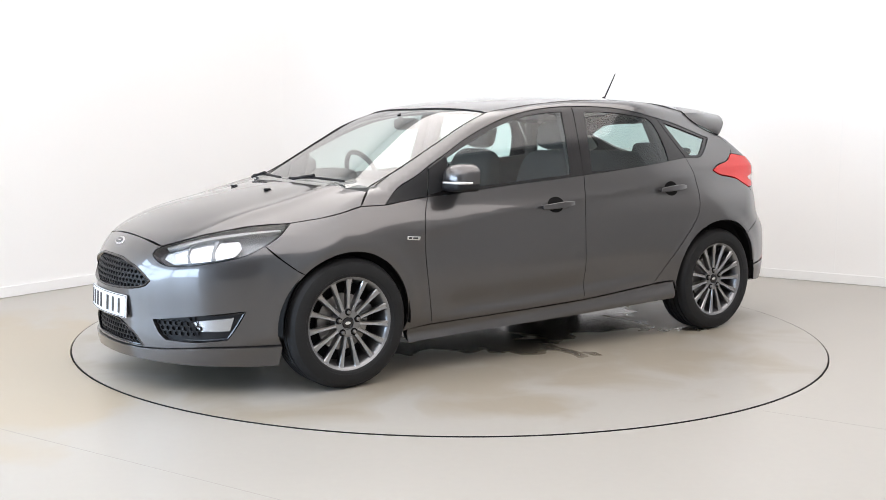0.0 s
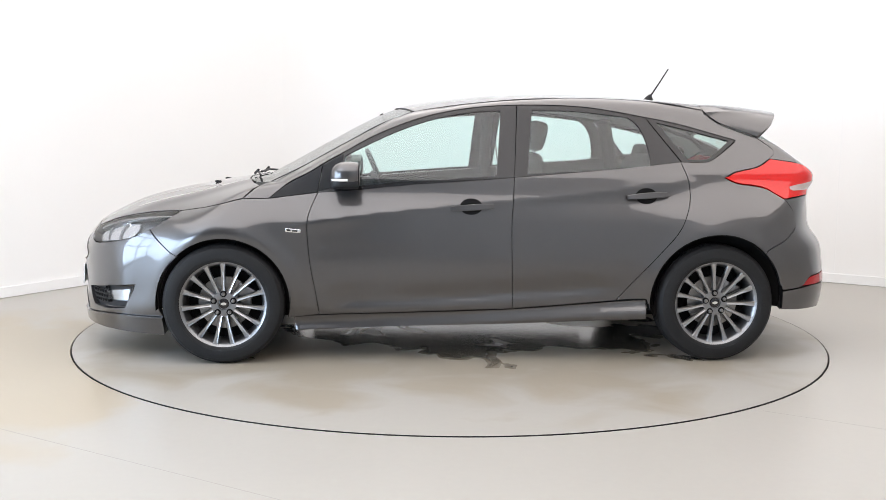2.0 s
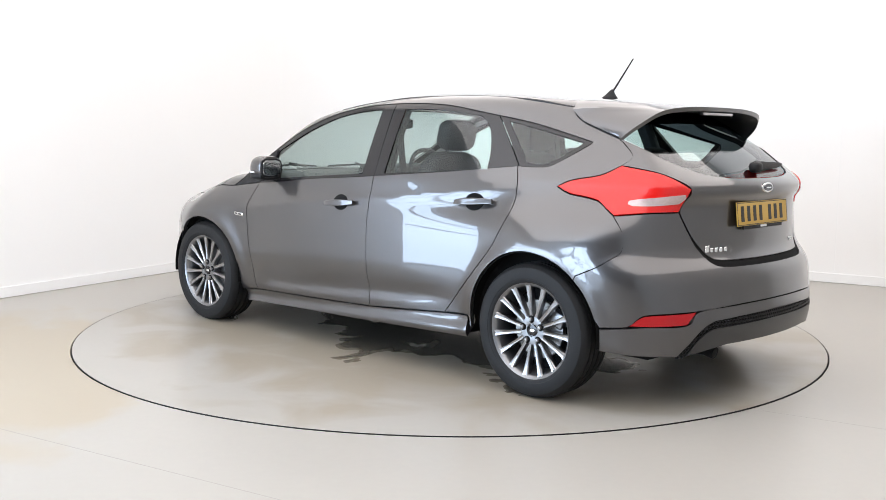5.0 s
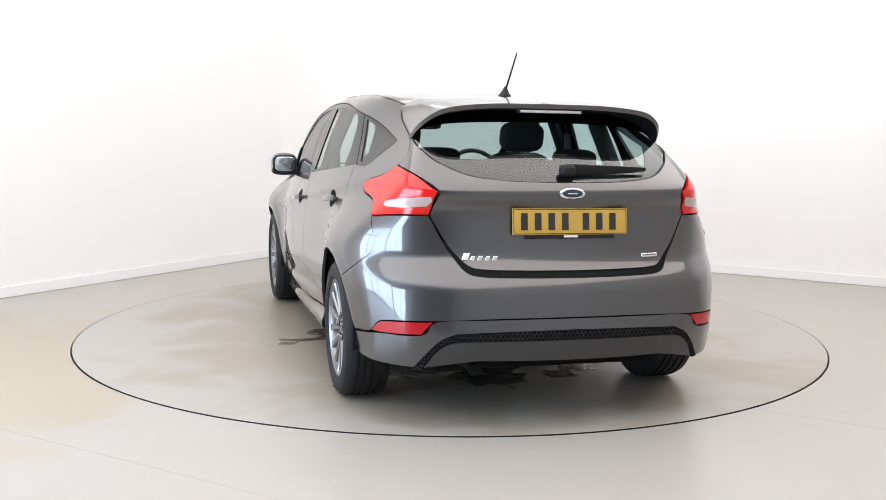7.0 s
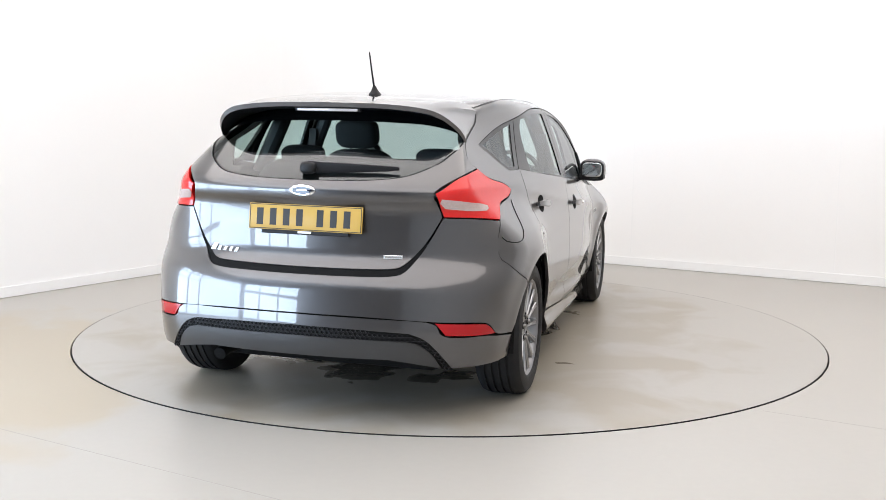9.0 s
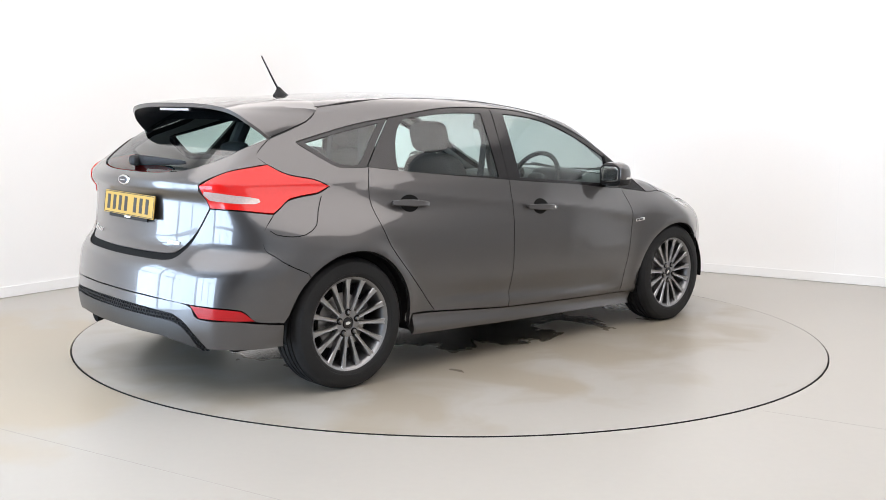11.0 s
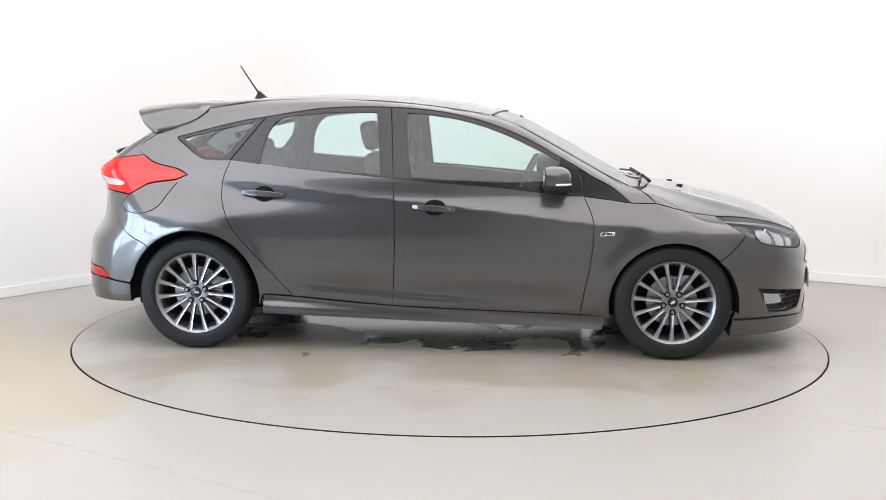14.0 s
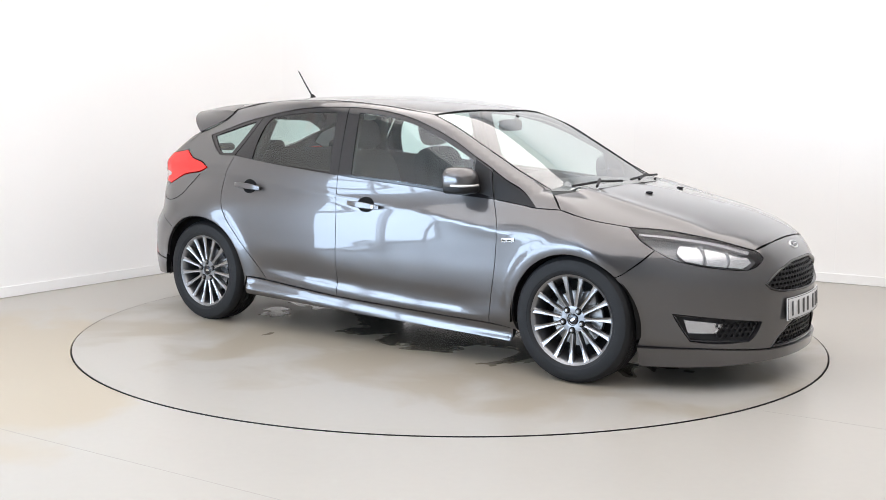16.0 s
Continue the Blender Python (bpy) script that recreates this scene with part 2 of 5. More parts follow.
def tube(points, radius, sides=8, bm=None, taper=None):
    """A round bar along the points."""
    bm = bm or bmesh.new()
    pts = [Vector(p) for p in points]
    loops = []
    for i, p in enumerate(pts):
        d = (pts[min(i + 1, len(pts) - 1)] - pts[max(i - 1, 0)]).normalized()
        u = d.cross(Vector((0, 0, 1)) if abs(d.z) < .9 else Vector((1, 0, 0))).normalized()
        v = d.cross(u)
        r = radius if taper is None else radius + (taper - radius) * i / (len(pts) - 1)
        loops.append([bm.verts.new(p + r * (math.cos(2 * math.pi * k / sides) * u + math.sin(2 * math.pi * k / sides) * v)) for k in range(sides)])
    for a, b in zip(loops, loops[1:]):
        for k in range(sides):
            bm.faces.new((a[k], a[(k + 1) % sides], b[(k + 1) % sides], b[k]))
    bm.faces.new(loops[0]), bm.faces.new(loops[-1])
    return bm


def flow(points, step=.02):
    """A smooth curve through the points (centripetal blend), sampled at about step."""
    p = np.array(points, float)
    if len(p) < 3:
        n = max(1, int(np.linalg.norm(p[-1] - p[0]) / step))
        return [p[0] + (p[-1] - p[0]) * i / n for i in range(n)] + [p[-1]]
    e = np.vstack([2 * p[0] - p[1], p, 2 * p[-1] - p[-2]])
    out = []
    for i in range(1, len(e) - 2):
        a, b, c, d = e[i - 1:i + 3]
        n = max(1, int(np.linalg.norm(c - b) / step))
        for k in range(n):
            t = k / n
            out.append(.5 * (2 * b + (c - a) * t + (2 * a - 5 * b + 4 * c - d) * t * t + (3 * b - a - 3 * c + d) * t**3))
    return out + [p[-1]]


def ring(*curves, step=.02):
    """A closed outline from curves that end where the next begins (within a few millimetres)."""
    out = []
    for c in curves:
        out += flow(c, step)[:-1] if len(c) > 1 else list(np.array(c, float))
    return np.array(out)


def area2(q):
    return .5 * np.sum(q[:, 0] * np.roll(q[:, 1], -1) - np.roll(q[:, 0], -1) * q[:, 1])


def inside(q, poly):
    x, y = q[:, 0], q[:, 1]
    a, b = poly, np.roll(poly, -1, 0)
    r = np.zeros(len(q), bool)
    for (x0, y0), (x1, y1) in zip(a, b):
        if y0 == y1:
            continue
        c = ((y0 > y) != (y1 > y)) & (x < (x1 - x0) * (y - y0) / (y1 - y0) + x0)
        r ^= c
    return r


def shrink(q, g):
    """Moves a closed outline inwards by g."""
    d = np.roll(q, -1, 0) - np.roll(q, 1, 0)
    n = np.stack([-d[:, 1], d[:, 0]], 1) / (np.linalg.norm(d, axis=1)[:, None] + 1e-9)
    return q + n * g * (1 if area2(q) > 0 else -1)


from mathutils.geometry import delaunay_2d_cdt


def panel(name, outline, way, mat, parent, side=1, sink=0.0, lip=.014, gap=.0021, res=.035, label="", holes=(), tilt=True):
    """A sheet of the body's skin inside an outline of skin points, with a turned-in edge. side -1: its mirror."""
    rays, flat = WAYS[way]
    scale = np.array([.95, 1]) if way in ("front", "rear") else np.array([1, .62]) if way == "barrel" else np.array([1, 1])
    loops = [shrink(flat(outline) * scale, gap)] + [shrink(flat(np.array(h)) * scale, -gap) for h in holes]
    q = loops[0]
    lo, hi = q.min(0), q.max(0)
    gx, gy = np.meshgrid(np.arange(lo[0], hi[0], res), np.arange(lo[1], hi[1], res))
    g = np.stack([gx.ravel(), gy.ravel()], 1)
    g = g[inside(g, q)]
    for h in loops[1:]:
        g = g[~inside(g, h)]
    edge = np.vstack(loops)
    if len(g):
        far = np.min(np.linalg.norm(g[:, None] - edge[None], axis=2), 1) > res * .45
        g = g[far]
    pts = np.vstack([edge, g]) if len(g) else edge
    edges, at = [], 0
    for l in loops:
        edges += [(at + i, at + (i + 1) % len(l)) for i in range(len(l))]
        at += len(l)
    vs, _, fs, *_ = delaunay_2d_cdt([Vector(v) for v in pts], edges, [], 0, 1e-7)
    vs = np.array([tuple(v) for v in vs])
    fs = [list(f) for f in fs]
    mid = np.array([vs[f].mean(0) for f in fs])
    keep = inside(mid, loops[0])
    for h in loops[1:]:
        keep &= ~inside(mid, h)
    fs = [f for f, k in zip(fs, keep) if k]
    p = meet(*rays(vs / scale))
    n = facing(p)
    p = p - sink * n
    fixed = []
    for f in fs:
        a, b, c = (p[i] for i in f)
        fixed.append(f if np.dot(np.cross(b - a, c - a), n[f[0]] + n[f[1]] + n[f[2]]) > 0 else f[::-1])
    # turned-in edge
    count = {}
    for f in fixed:
        for i in range(3):
            k = (f[i], f[(i + 1) % 3])
            count[k] = 1
    rim = [k for k in count if (k[1], k[0]) not in count]
    V, N, F = list(p), list(n), list(fixed)
    if lip:
        for a, b in rim:
            t = p[b] - p[a]
            o = np.cross(t, n[a])
            o = o / (np.linalg.norm(o) + 1e-12)
            k = len(V)
            V += [p[a], p[b], p[b] - lip * n[b], p[a] - lip * n[a]]
            N += [o] * 4
            F.append((k + 1, k, k + 3, k + 2))
    V, N = np.array(V), np.array(N)
    if side < 0:
        V, N = V * (1, -1, 1), N * (1, -1, 1)
        F = [f[::-1] for f in F]
    return mesh_part(name, V, F, mat, parent, label, N, tilt=tilt)


def both(pts):
    """A half outline from the middle plane out and back, closed by its mirror."""
    p = np.array(pts)
    return np.vstack([p, (p * (1, -1, 1))[::-1]])


# ---- the room ----
U = Vector((.538, .843, 0))   # along the left wall, away from the camera
V_ = Vector((.865, -.503, 0))  # along the right wall
CORNER = Vector((-.95, 4.39, 0))
TOP = 3.8


def wall_run(name, pts, mat, z0, z1, thick, outward):
    bm = bmesh.new()
    inner = [Vector(p) for p in pts]
    rows = []
    for i, p in enumerate(inner):
        d = (inner[min(i + 1, len(inner) - 1)] - inner[max(i - 1, 0)]).normalized()
        o = Vector((-d.y, d.x, 0)) * outward
        rows.append([bm.verts.new((q.x, q.y, z)) for q, z in ((p, z0), (p, z1), (p + o * thick, z1), (p + o * thick, z0))])
    for a, b in zip(rows, rows[1:]):
        for k in range(4):
            bm.faces.new((a[k], a[(k + 1) % 4], b[(k + 1) % 4], b[k]))
    bm.faces.new(rows[0]), bm.faces.new(rows[-1])
    return part(name, bm, mat, None, "", True, tilt=False)


def fillet(off):
    """The line of the two walls with a rounded corner, off metres before them."""
    r = 1.2
    c = CORNER - U * r + V_ * r
    pts = []
    for i in range(17):
        a = radians(90 * i / 16)
        pts.append(c + (r - off) * (-V_ * math.cos(a) + U * math.sin(a)))
    return pts


def room():
    corner = fillet(0)
    right_end = CORNER + V_ * 8.6
    gap0, gap1 = CORNER - U * 13.2, CORNER - U * 6.7
    wall_run("wall_left", [gap1] + corner[:1], WALL, 0, TOP, .2, 1)
    wall_run("wall_corner", corner, WALL, 0, TOP, .2, 1)
    wall_run("wall_right", [corner[-1], right_end], WALL, 0, TOP, .2, 1)
    wall_run("wall_window_sill", [gap0, gap1], WALL, 0, .04, .2, 1)
    wall_run("wall_window_head", [gap0, gap1], WALL, 2.3, TOP, .2, 1)
    wall_run("wall_left_end", [CORNER - U * 13.4, gap0], WALL, 0, TOP, .2, 1)
    end = CORNER - U * 13.4
    wall_run("wall_entry", [right_end - U * 13.4, end + V_ * 3.1], BACKWALL, 0, TOP, .2, 1)
    wall_run("wall_entry_head", [end + V_ * 3.1, end], BACKWALL, 2.45, TOP, .2, 1)
    for d in (.1, 1.08, 2.06, 3.03):
        c = end + V_ * d - U * .08
        part("window_bar", box(.08, .09, 2.44, (c.x, c.y, 1.22), .01, 2, None, Matrix.Rotation(math.atan2(U.y, U.x), 4, "Z")), SKIRT, tilt=False)
    wall_run("window_rail", [end + V_ * 3.1 - U * .05, end - U * .05], SKIRT, 1.0, 1.07, .07, 1)
    wall_run("wall_behind", [right_end, right_end - U * 13.4], SIDEWALL, 0, TOP, .2, 1)
    # window bars in the opening
    for i in range(7):
        c = gap1 + (gap0 - gap1) * (i / 6) - V_ * .1
        part("window_bar", box(.10, .08, 2.27, (c.x, c.y, 1.165), .01, 2, None, Matrix.Rotation(math.atan2(U.y, U.x), 4, "Z")), SKIRT, tilt=False)
    for z in (.95, 1.75):
        wall_run("window_rail", [gap0 - V_ * .06, gap1 - V_ * .06], SKIRT, z, z + .07, .07, 1)
    for d in (3.0, 4.75):
        c = CORNER + V_ * d - U * .0005
        part("wall_joint", box(.0015, .010, TOP - .1, (c.x, c.y, TOP / 2 + .05), 0, 1, None, Matrix.Rotation(math.atan2(U.y, U.x), 4, "Z")), SKIRT, tilt=False)
    f = fillet(.014)
    wall_run("baseboard", [CORNER - U * 6.7 + V_ * .014] + f + [right_end - U * .014], SKIRT, 0, .075, .012, 1)
    bm = box(26, 26, .2, (0, 0, TOP + .1))
    part("ceiling", bm, WALL, tilt=False)
    for ob in list(scene.objects):
        if ob.name.startswith(("wall", "baseboard", "ceiling", "window")) and ob.type == "MESH":
            tagged(ob, kind="structure")


RING = 2.246


def floor_and_turntable():
    bm = bmesh.new()
    n = 160
    loops = []
    for r, z in ((RING - .001, -.12), (RING - .001, -.005), (RING + .001, -.003), (3.2, -.003), (5, -.003), (16, -.003)):
        loops.append([bm.verts.new((r * math.cos(2 * math.pi * i / n), r * math.sin(2 * math.pi * i / n), z)) for i in range(n)])
    for a, b in zip(loops, loops[1:]):
        for i in range(n):
            bm.faces.new((a[i], a[(i + 1) % n], b[(i + 1) % n], b[i]))
    tagged(part("floor", bm, FLOOR, tilt=False), "pale grey-beige painted concrete floor with a worn stain", kind="structure")
    disc = tagged(new("turntable"), "flush round vehicle turntable in pale painted floor finish", "turntable")
    bm = bmesh.new()
    loops = []
    for r, z in ((RING - .007, -.1), (RING - .007, -.003), (RING - .010, 0), (1.5, 0), (.7, 0), (.02, 0)):
        loops.append([bm.verts.new((r * math.cos(2 * math.pi * i / n), r * math.sin(2 * math.pi * i / n), z)) for i in range(n)])
    for a, b in zip(loops, loops[1:]):
        for i in range(n):
            bm.faces.new((a[i], a[(i + 1) % n], b[(i + 1) % n], b[i]))
    bm.faces.new(loops[-1])
    part("deck", bm, DECK, disc, tilt=False)
    bm = lathe([(RING - .0092, .0002), (RING - .0068, .0), (RING - .0064, -.03), (RING - .0092, -.03)], 160, axis="z")
    part("edge_trim", bm, BLACK, disc, "black rubber edge trim", tilt=False)
    bm = lathe([(RING - .02, -.13), (RING + .02, -.13), (RING + .02, -.125), (RING - .02, -.125)], 96, axis="z")
    part("pit_floor", bm, DARK, disc, tilt=False)
    return disc


def floor_material(name, colour, stain, centre, radii, wet_shade):
    """Painted concrete with scuffs, and stains that gather round one spot; the deck's also hold painted car shade."""
    m = material(name, colour, .34, 0, 0, .05, 25, .03, .12, .6, .4)
    t = m.node_tree
    b = t.nodes["Principled BSDF"]
    paint = b.inputs["Base Color"].links[0].from_socket
    co = t.nodes.new("ShaderNodeTexCoord").outputs["Object"]
    shift, length, blot, edge, both_, mix = (t.nodes.new("ShaderNode" + k) for k in ("Mapping", "VectorMath", "TexNoise", "MapRange", "Math", "Mix"))
    shift.vector_type = "TEXTURE"
    shift.inputs["Location"].default_value, shift.inputs["Scale"].default_value = (*centre, 0), (*radii, 1)
    length.operation = "LENGTH"
    t.links.new(co, shift.inputs["Vector"])
    t.links.new(shift.outputs[0], length.inputs[0])
    t.links.new(co, blot.inputs["Vector"])
    blot.inputs["Scale"].default_value, blot.inputs["Detail"].default_value, blot.inputs["Distortion"].default_value = 1.9 if wet_shade else 1.6, 3.5, .5
    sub = t.nodes.new("ShaderNodeMath")
    sub.operation = "MULTIPLY_ADD"
    t.links.new(length.outputs["Value"], sub.inputs[0])
    sub.inputs[1].default_value = -.55
    t.links.new(blot.outputs["Fac"], sub.inputs[2])
    t.links.new(sub.outputs[0], edge.inputs["Value"])
    edge.inputs["From Min"].default_value, edge.inputs["From Max"].default_value = (-.06, .12) if wet_shade else (.0, .16)
    edge.inputs["To Max"].default_value = .62 if wet_shade else .65
    mix.data_type = "RGBA"
    t.links.new(edge.outputs["Result"], mix.inputs["Factor"])
    t.links.new(paint, mix.inputs[6])
    mix.inputs[7].default_value = (*stain, 1)
    t.links.new(mix.outputs[2], b.inputs["Base Color"])
    # wet patches, coloured darker to carry the shade under the car as well
    if wet_shade:
        pool_shade, soak_shade = t.nodes.new("ShaderNodeMapRange"), t.nodes.new("ShaderNodeMix")
        t.links.new(sub.outputs[0], pool_shade.inputs["Value"])
        pool_shade.inputs["From Min"].default_value, pool_shade.inputs["From Max"].default_value, pool_shade.inputs["To Max"].default_value = .265, .31, .7
        soak_shade.data_type = "RGBA"
        t.links.new(pool_shade.outputs["Result"], soak_shade.inputs["Factor"])
        t.links.new(mix.outputs[2], soak_shade.inputs[6])
        soak_shade.inputs[7].default_value = (.062, .053, .042, 1)
        t.links.new(soak_shade.outputs[2], b.inputs["Base Color"])
        edge = pool_shade
    gloss = t.nodes.new("ShaderNodeMapRange")
    t.links.new(edge.outputs["Result"], gloss.inputs["Value"])
    gloss.inputs["To Min"].default_value, gloss.inputs["To Max"].default_value = .34, (.06 if wet_shade else .32)
    t.links.new(gloss.outputs["Result"], b.inputs["Roughness"])
    return m


FLOOR = floor_material("floor_paint", (.362, .345, .312), (.345, .285, .19), (-2.5, -1.2), (1.5, 1.7), False)
# the deck's wet brown stain doubles as painted shade beneath the car
DECK = floor_material("turntable_paint", (.349, .333, .301), (.262, .218, .150), (-.06, .09), (2.45, 1.75), True)
JOINT = material("floor_joint_filler", (.31, .295, .27), .6, 0, 0, .2, 60)


def floor_joints():
    for a, b in (((-2.9, -1.60), (-.35, -3.09)), ((1.43, -1.80), (3.6, -3.08))):
        a, b = Vector((*a, -.0033)), Vector((*b, -.0033))
        d = (b - a).normalized()
        m = (a + b) / 2
        j = part("floor_joint", box((b - a).length, .004, .0012, tuple(m), 0, 1, None, Matrix.Rotation(math.atan2(d.y, d.x), 4, "Z")), JOINT, tilt=False)
        tagged(j, kind="structure")


room()
floor_joints()
TURNTABLE = floor_and_turntable()


def puff(sx, sy, sz, at=(0, 0, 0), e=.45, turn=None, bm=None, u=24, v=14):
    """A cushion: a rounded block of half sizes sx, sy, sz; e small is boxy, 1 an egg."""
    bm = bm or bmesh.new()
    m = Matrix.Translation(at) @ (turn or Matrix())

    def pw(c, k):
        return math.copysign(abs(c) ** k, c)
    rows = []
    for j in range(1, v):
        b = -math.pi / 2 + math.pi * j / v
        rows.append([bm.verts.new(m @ Vector((sx * pw(math.cos(b), e) * pw(math.cos(2 * math.pi * i / u), e), sy * pw(math.cos(b), e) * pw(math.sin(2 * math.pi * i / u), e), sz * pw(math.sin(b), e)))) for i in range(u)])
    lo, hi = bm.verts.new(m @ Vector((0, 0, -sz))), bm.verts.new(m @ Vector((0, 0, sz)))
    for a, b in zip(rows, rows[1:]):
        for i in range(u):
            bm.faces.new((a[i], a[(i + 1) % u], b[(i + 1) % u], b[i]))
    for i in range(u):
        bm.faces.new((lo, rows[0][(i + 1) % u], rows[0][i]))
        bm.faces.new((hi, rows[-1][i], rows[-1][(i + 1) % u]))
    return bm


def loft(rows, bm=None):
    """A sheet through rows of points."""
    bm = bm or bmesh.new()
    vs = [[bm.verts.new(tuple(p)) for p in r] for r in rows]
    for a, b in zip(vs, vs[1:]):
        for i in range(len(a) - 1):
            bm.faces.new((a[i], a[i + 1], b[i + 1], b[i]))
    return bm


# ---- the car ----
CAR = tagged(new("car"), "dark grey metallic five-door hatchback on alloy wheels, parked on the turntable", "car")

B_LINE = [(-.213, .984), (-.206, .857), (-.199, .737), (-.201, .585), (-.206, .433), (-.213, .280)]
A_LINE = [(.822, .247), (.842, .374), (.865, .494), (.879, .614), (.884, .734), (.868, .808), (.829, .898)]
C_LINE = [(-1.135, 1.070), (-1.166, .982), (-1.173, .891), (-1.149, .800), (-1.098, .693), (-.994, .571), (-.890, .457), (-.771, .324)]
BELT = [(.829, .898), (.598, .915), (.42, .935), (.121, .958), (-.213, .984), (-.482, 1.007), (-.786, 1.034), (-1.135, 1.070)]


def belt(a, b):
    s = spline(BELT)
    return [(x, float(s(x))) for x in np.linspace(a, b, 7)]


def arc(cx, r, a0, a1, n=14, zc=.318, sx=1.0):
    return [(cx + sx * r * math.cos(radians(a0 + (a1 - a0) * i / n)), zc + r * math.sin(radians(a0 + (a1 - a0) * i / n))) for i in range(n + 1)]


FRONT_ARCH = arc(1.324, .345, 195, -8, 26, .312)   # from the sill round to the bumper
REAR_ARCH = arc(-1.324, .366, 187, -8, 26, .318)

DLO_TOP = [(1.086, .865), (1.018, .925), (.902, .988), (.782, 1.06), (.685, 1.113), (.569, 1.178), (.418, 1.246), (.267, 1.299), (.114, 1.335), (-.039, 1.357), (-.194, 1.368), (-.348, 1.371),
           (-.504, 1.368), (-.659, 1.356), (-.815, 1.332), (-.977, 1.305), (-1.144, 1.275), (-1.31, 1.234), (-1.48, 1.19)]
DLO = spline(DLO_TOP)
SCREEN_EDGE = [(1.085, .650), (.93, .650), (.79, .652), (.65, .652), (.49, .646), (.315, .615)]
SEAM = -1.31


def dlo(a, b, n=10):
    return [(x, float(DLO(x))) for x in np.linspace(a, b, n)]


def rail(points, step=.02):
    """A smooth run of points in space."""
    return np.array(flow(points, step))


def hoop(*runs):
    """A closed outline in space from runs that follow one another."""
    return np.vstack([rail(r)[:-1] for r in runs])


WING_EDGE = [tuple(p) for p in on("top", [(1.555, .703), (1.48, .735), (1.40, .776), (1.32, .800), (1.222, .798)])]
NOSE_EDGE = [tuple(p) for p in on("top", [(2.098, 0), (2.093, .20), (2.069, .384)])]
LAMP_UP = [tuple(WING_EDGE[0])] + [tuple(p) for p in on("top", [(1.70, .630), (1.83, .578), (1.94, .513), (2.02, .443), (2.069, .384)])]
LAMP_LOW = [NOSE_EDGE[-1], (2.103, .362, .650), (2.079, .468, .602), (1.96, .61, .614), (1.81, .722, .650), (1.715, .763, .698)]
LAMP_TOP = [(1.715, .763, .698), (1.635, .755, .745), tuple(WING_EDGE[0])]
WING_CUT = [(1.715, .763, .698), (1.66, .807, .640), (1.592, .857, .580)]
REAR_LAMP_TOP = [(-1.38, .76, .985), (-1.45, .733, 1.017), (-1.58, .70, 1.044), (-1.665, .662, 1.09)]
REAR_LAMP_LOW = [(-1.712, .785, .870), (-1.665, .785, .90), (-1.617, .768, .928), (-1.55, .765, .942), (-1.45, .765, .955), (-1.38, .76, .985)]
BUMPER_CUT = [(-1.712, .785, .870), (-1.765, .797, .80), (-1.772, .805, .72), (-1.736, .84, .683), (-1.684, .868, .645), (-1.59, .887, .60)]
SPOILER_CUT = [(SEAM, .545, 1.357), (-1.341, .57, 1.318), (-1.388, .578, 1.287), (-1.485, .582, 1.251), (-1.598, .589, 1.214)]
HATCH_SIDE = [(-1.924, .590, .890), (-1.950, .550, .808), (-1.974, .507, .735), (-2.036, .462, .668), (-2.078, .40, .648), (-2.105, .22, .644), (-2.12, 0, .643)]
HATCH_LOW = [(-1.924, .585, .890), (-1.950, .545, .810), (-1.974, .500, .745), (-2.03, .455, .690), (-2.06, .40, .674), (-2.10, .22, .670), (-2.11, 0, .669)]
GLASS_LOW = [(-2.014, 0, 1.037), (-2.01, .15, 1.038), (-1.985, .28, 1.043), (-1.937, .427, 1.062), (-1.824, .535, 1.115), (-1.753, .572, 1.154), (-1.598, .589, 1.214)]


def deep(pairs):
    """Side-view pairs as points in space."""
    return [tuple(p) for p in on("side", pairs)]


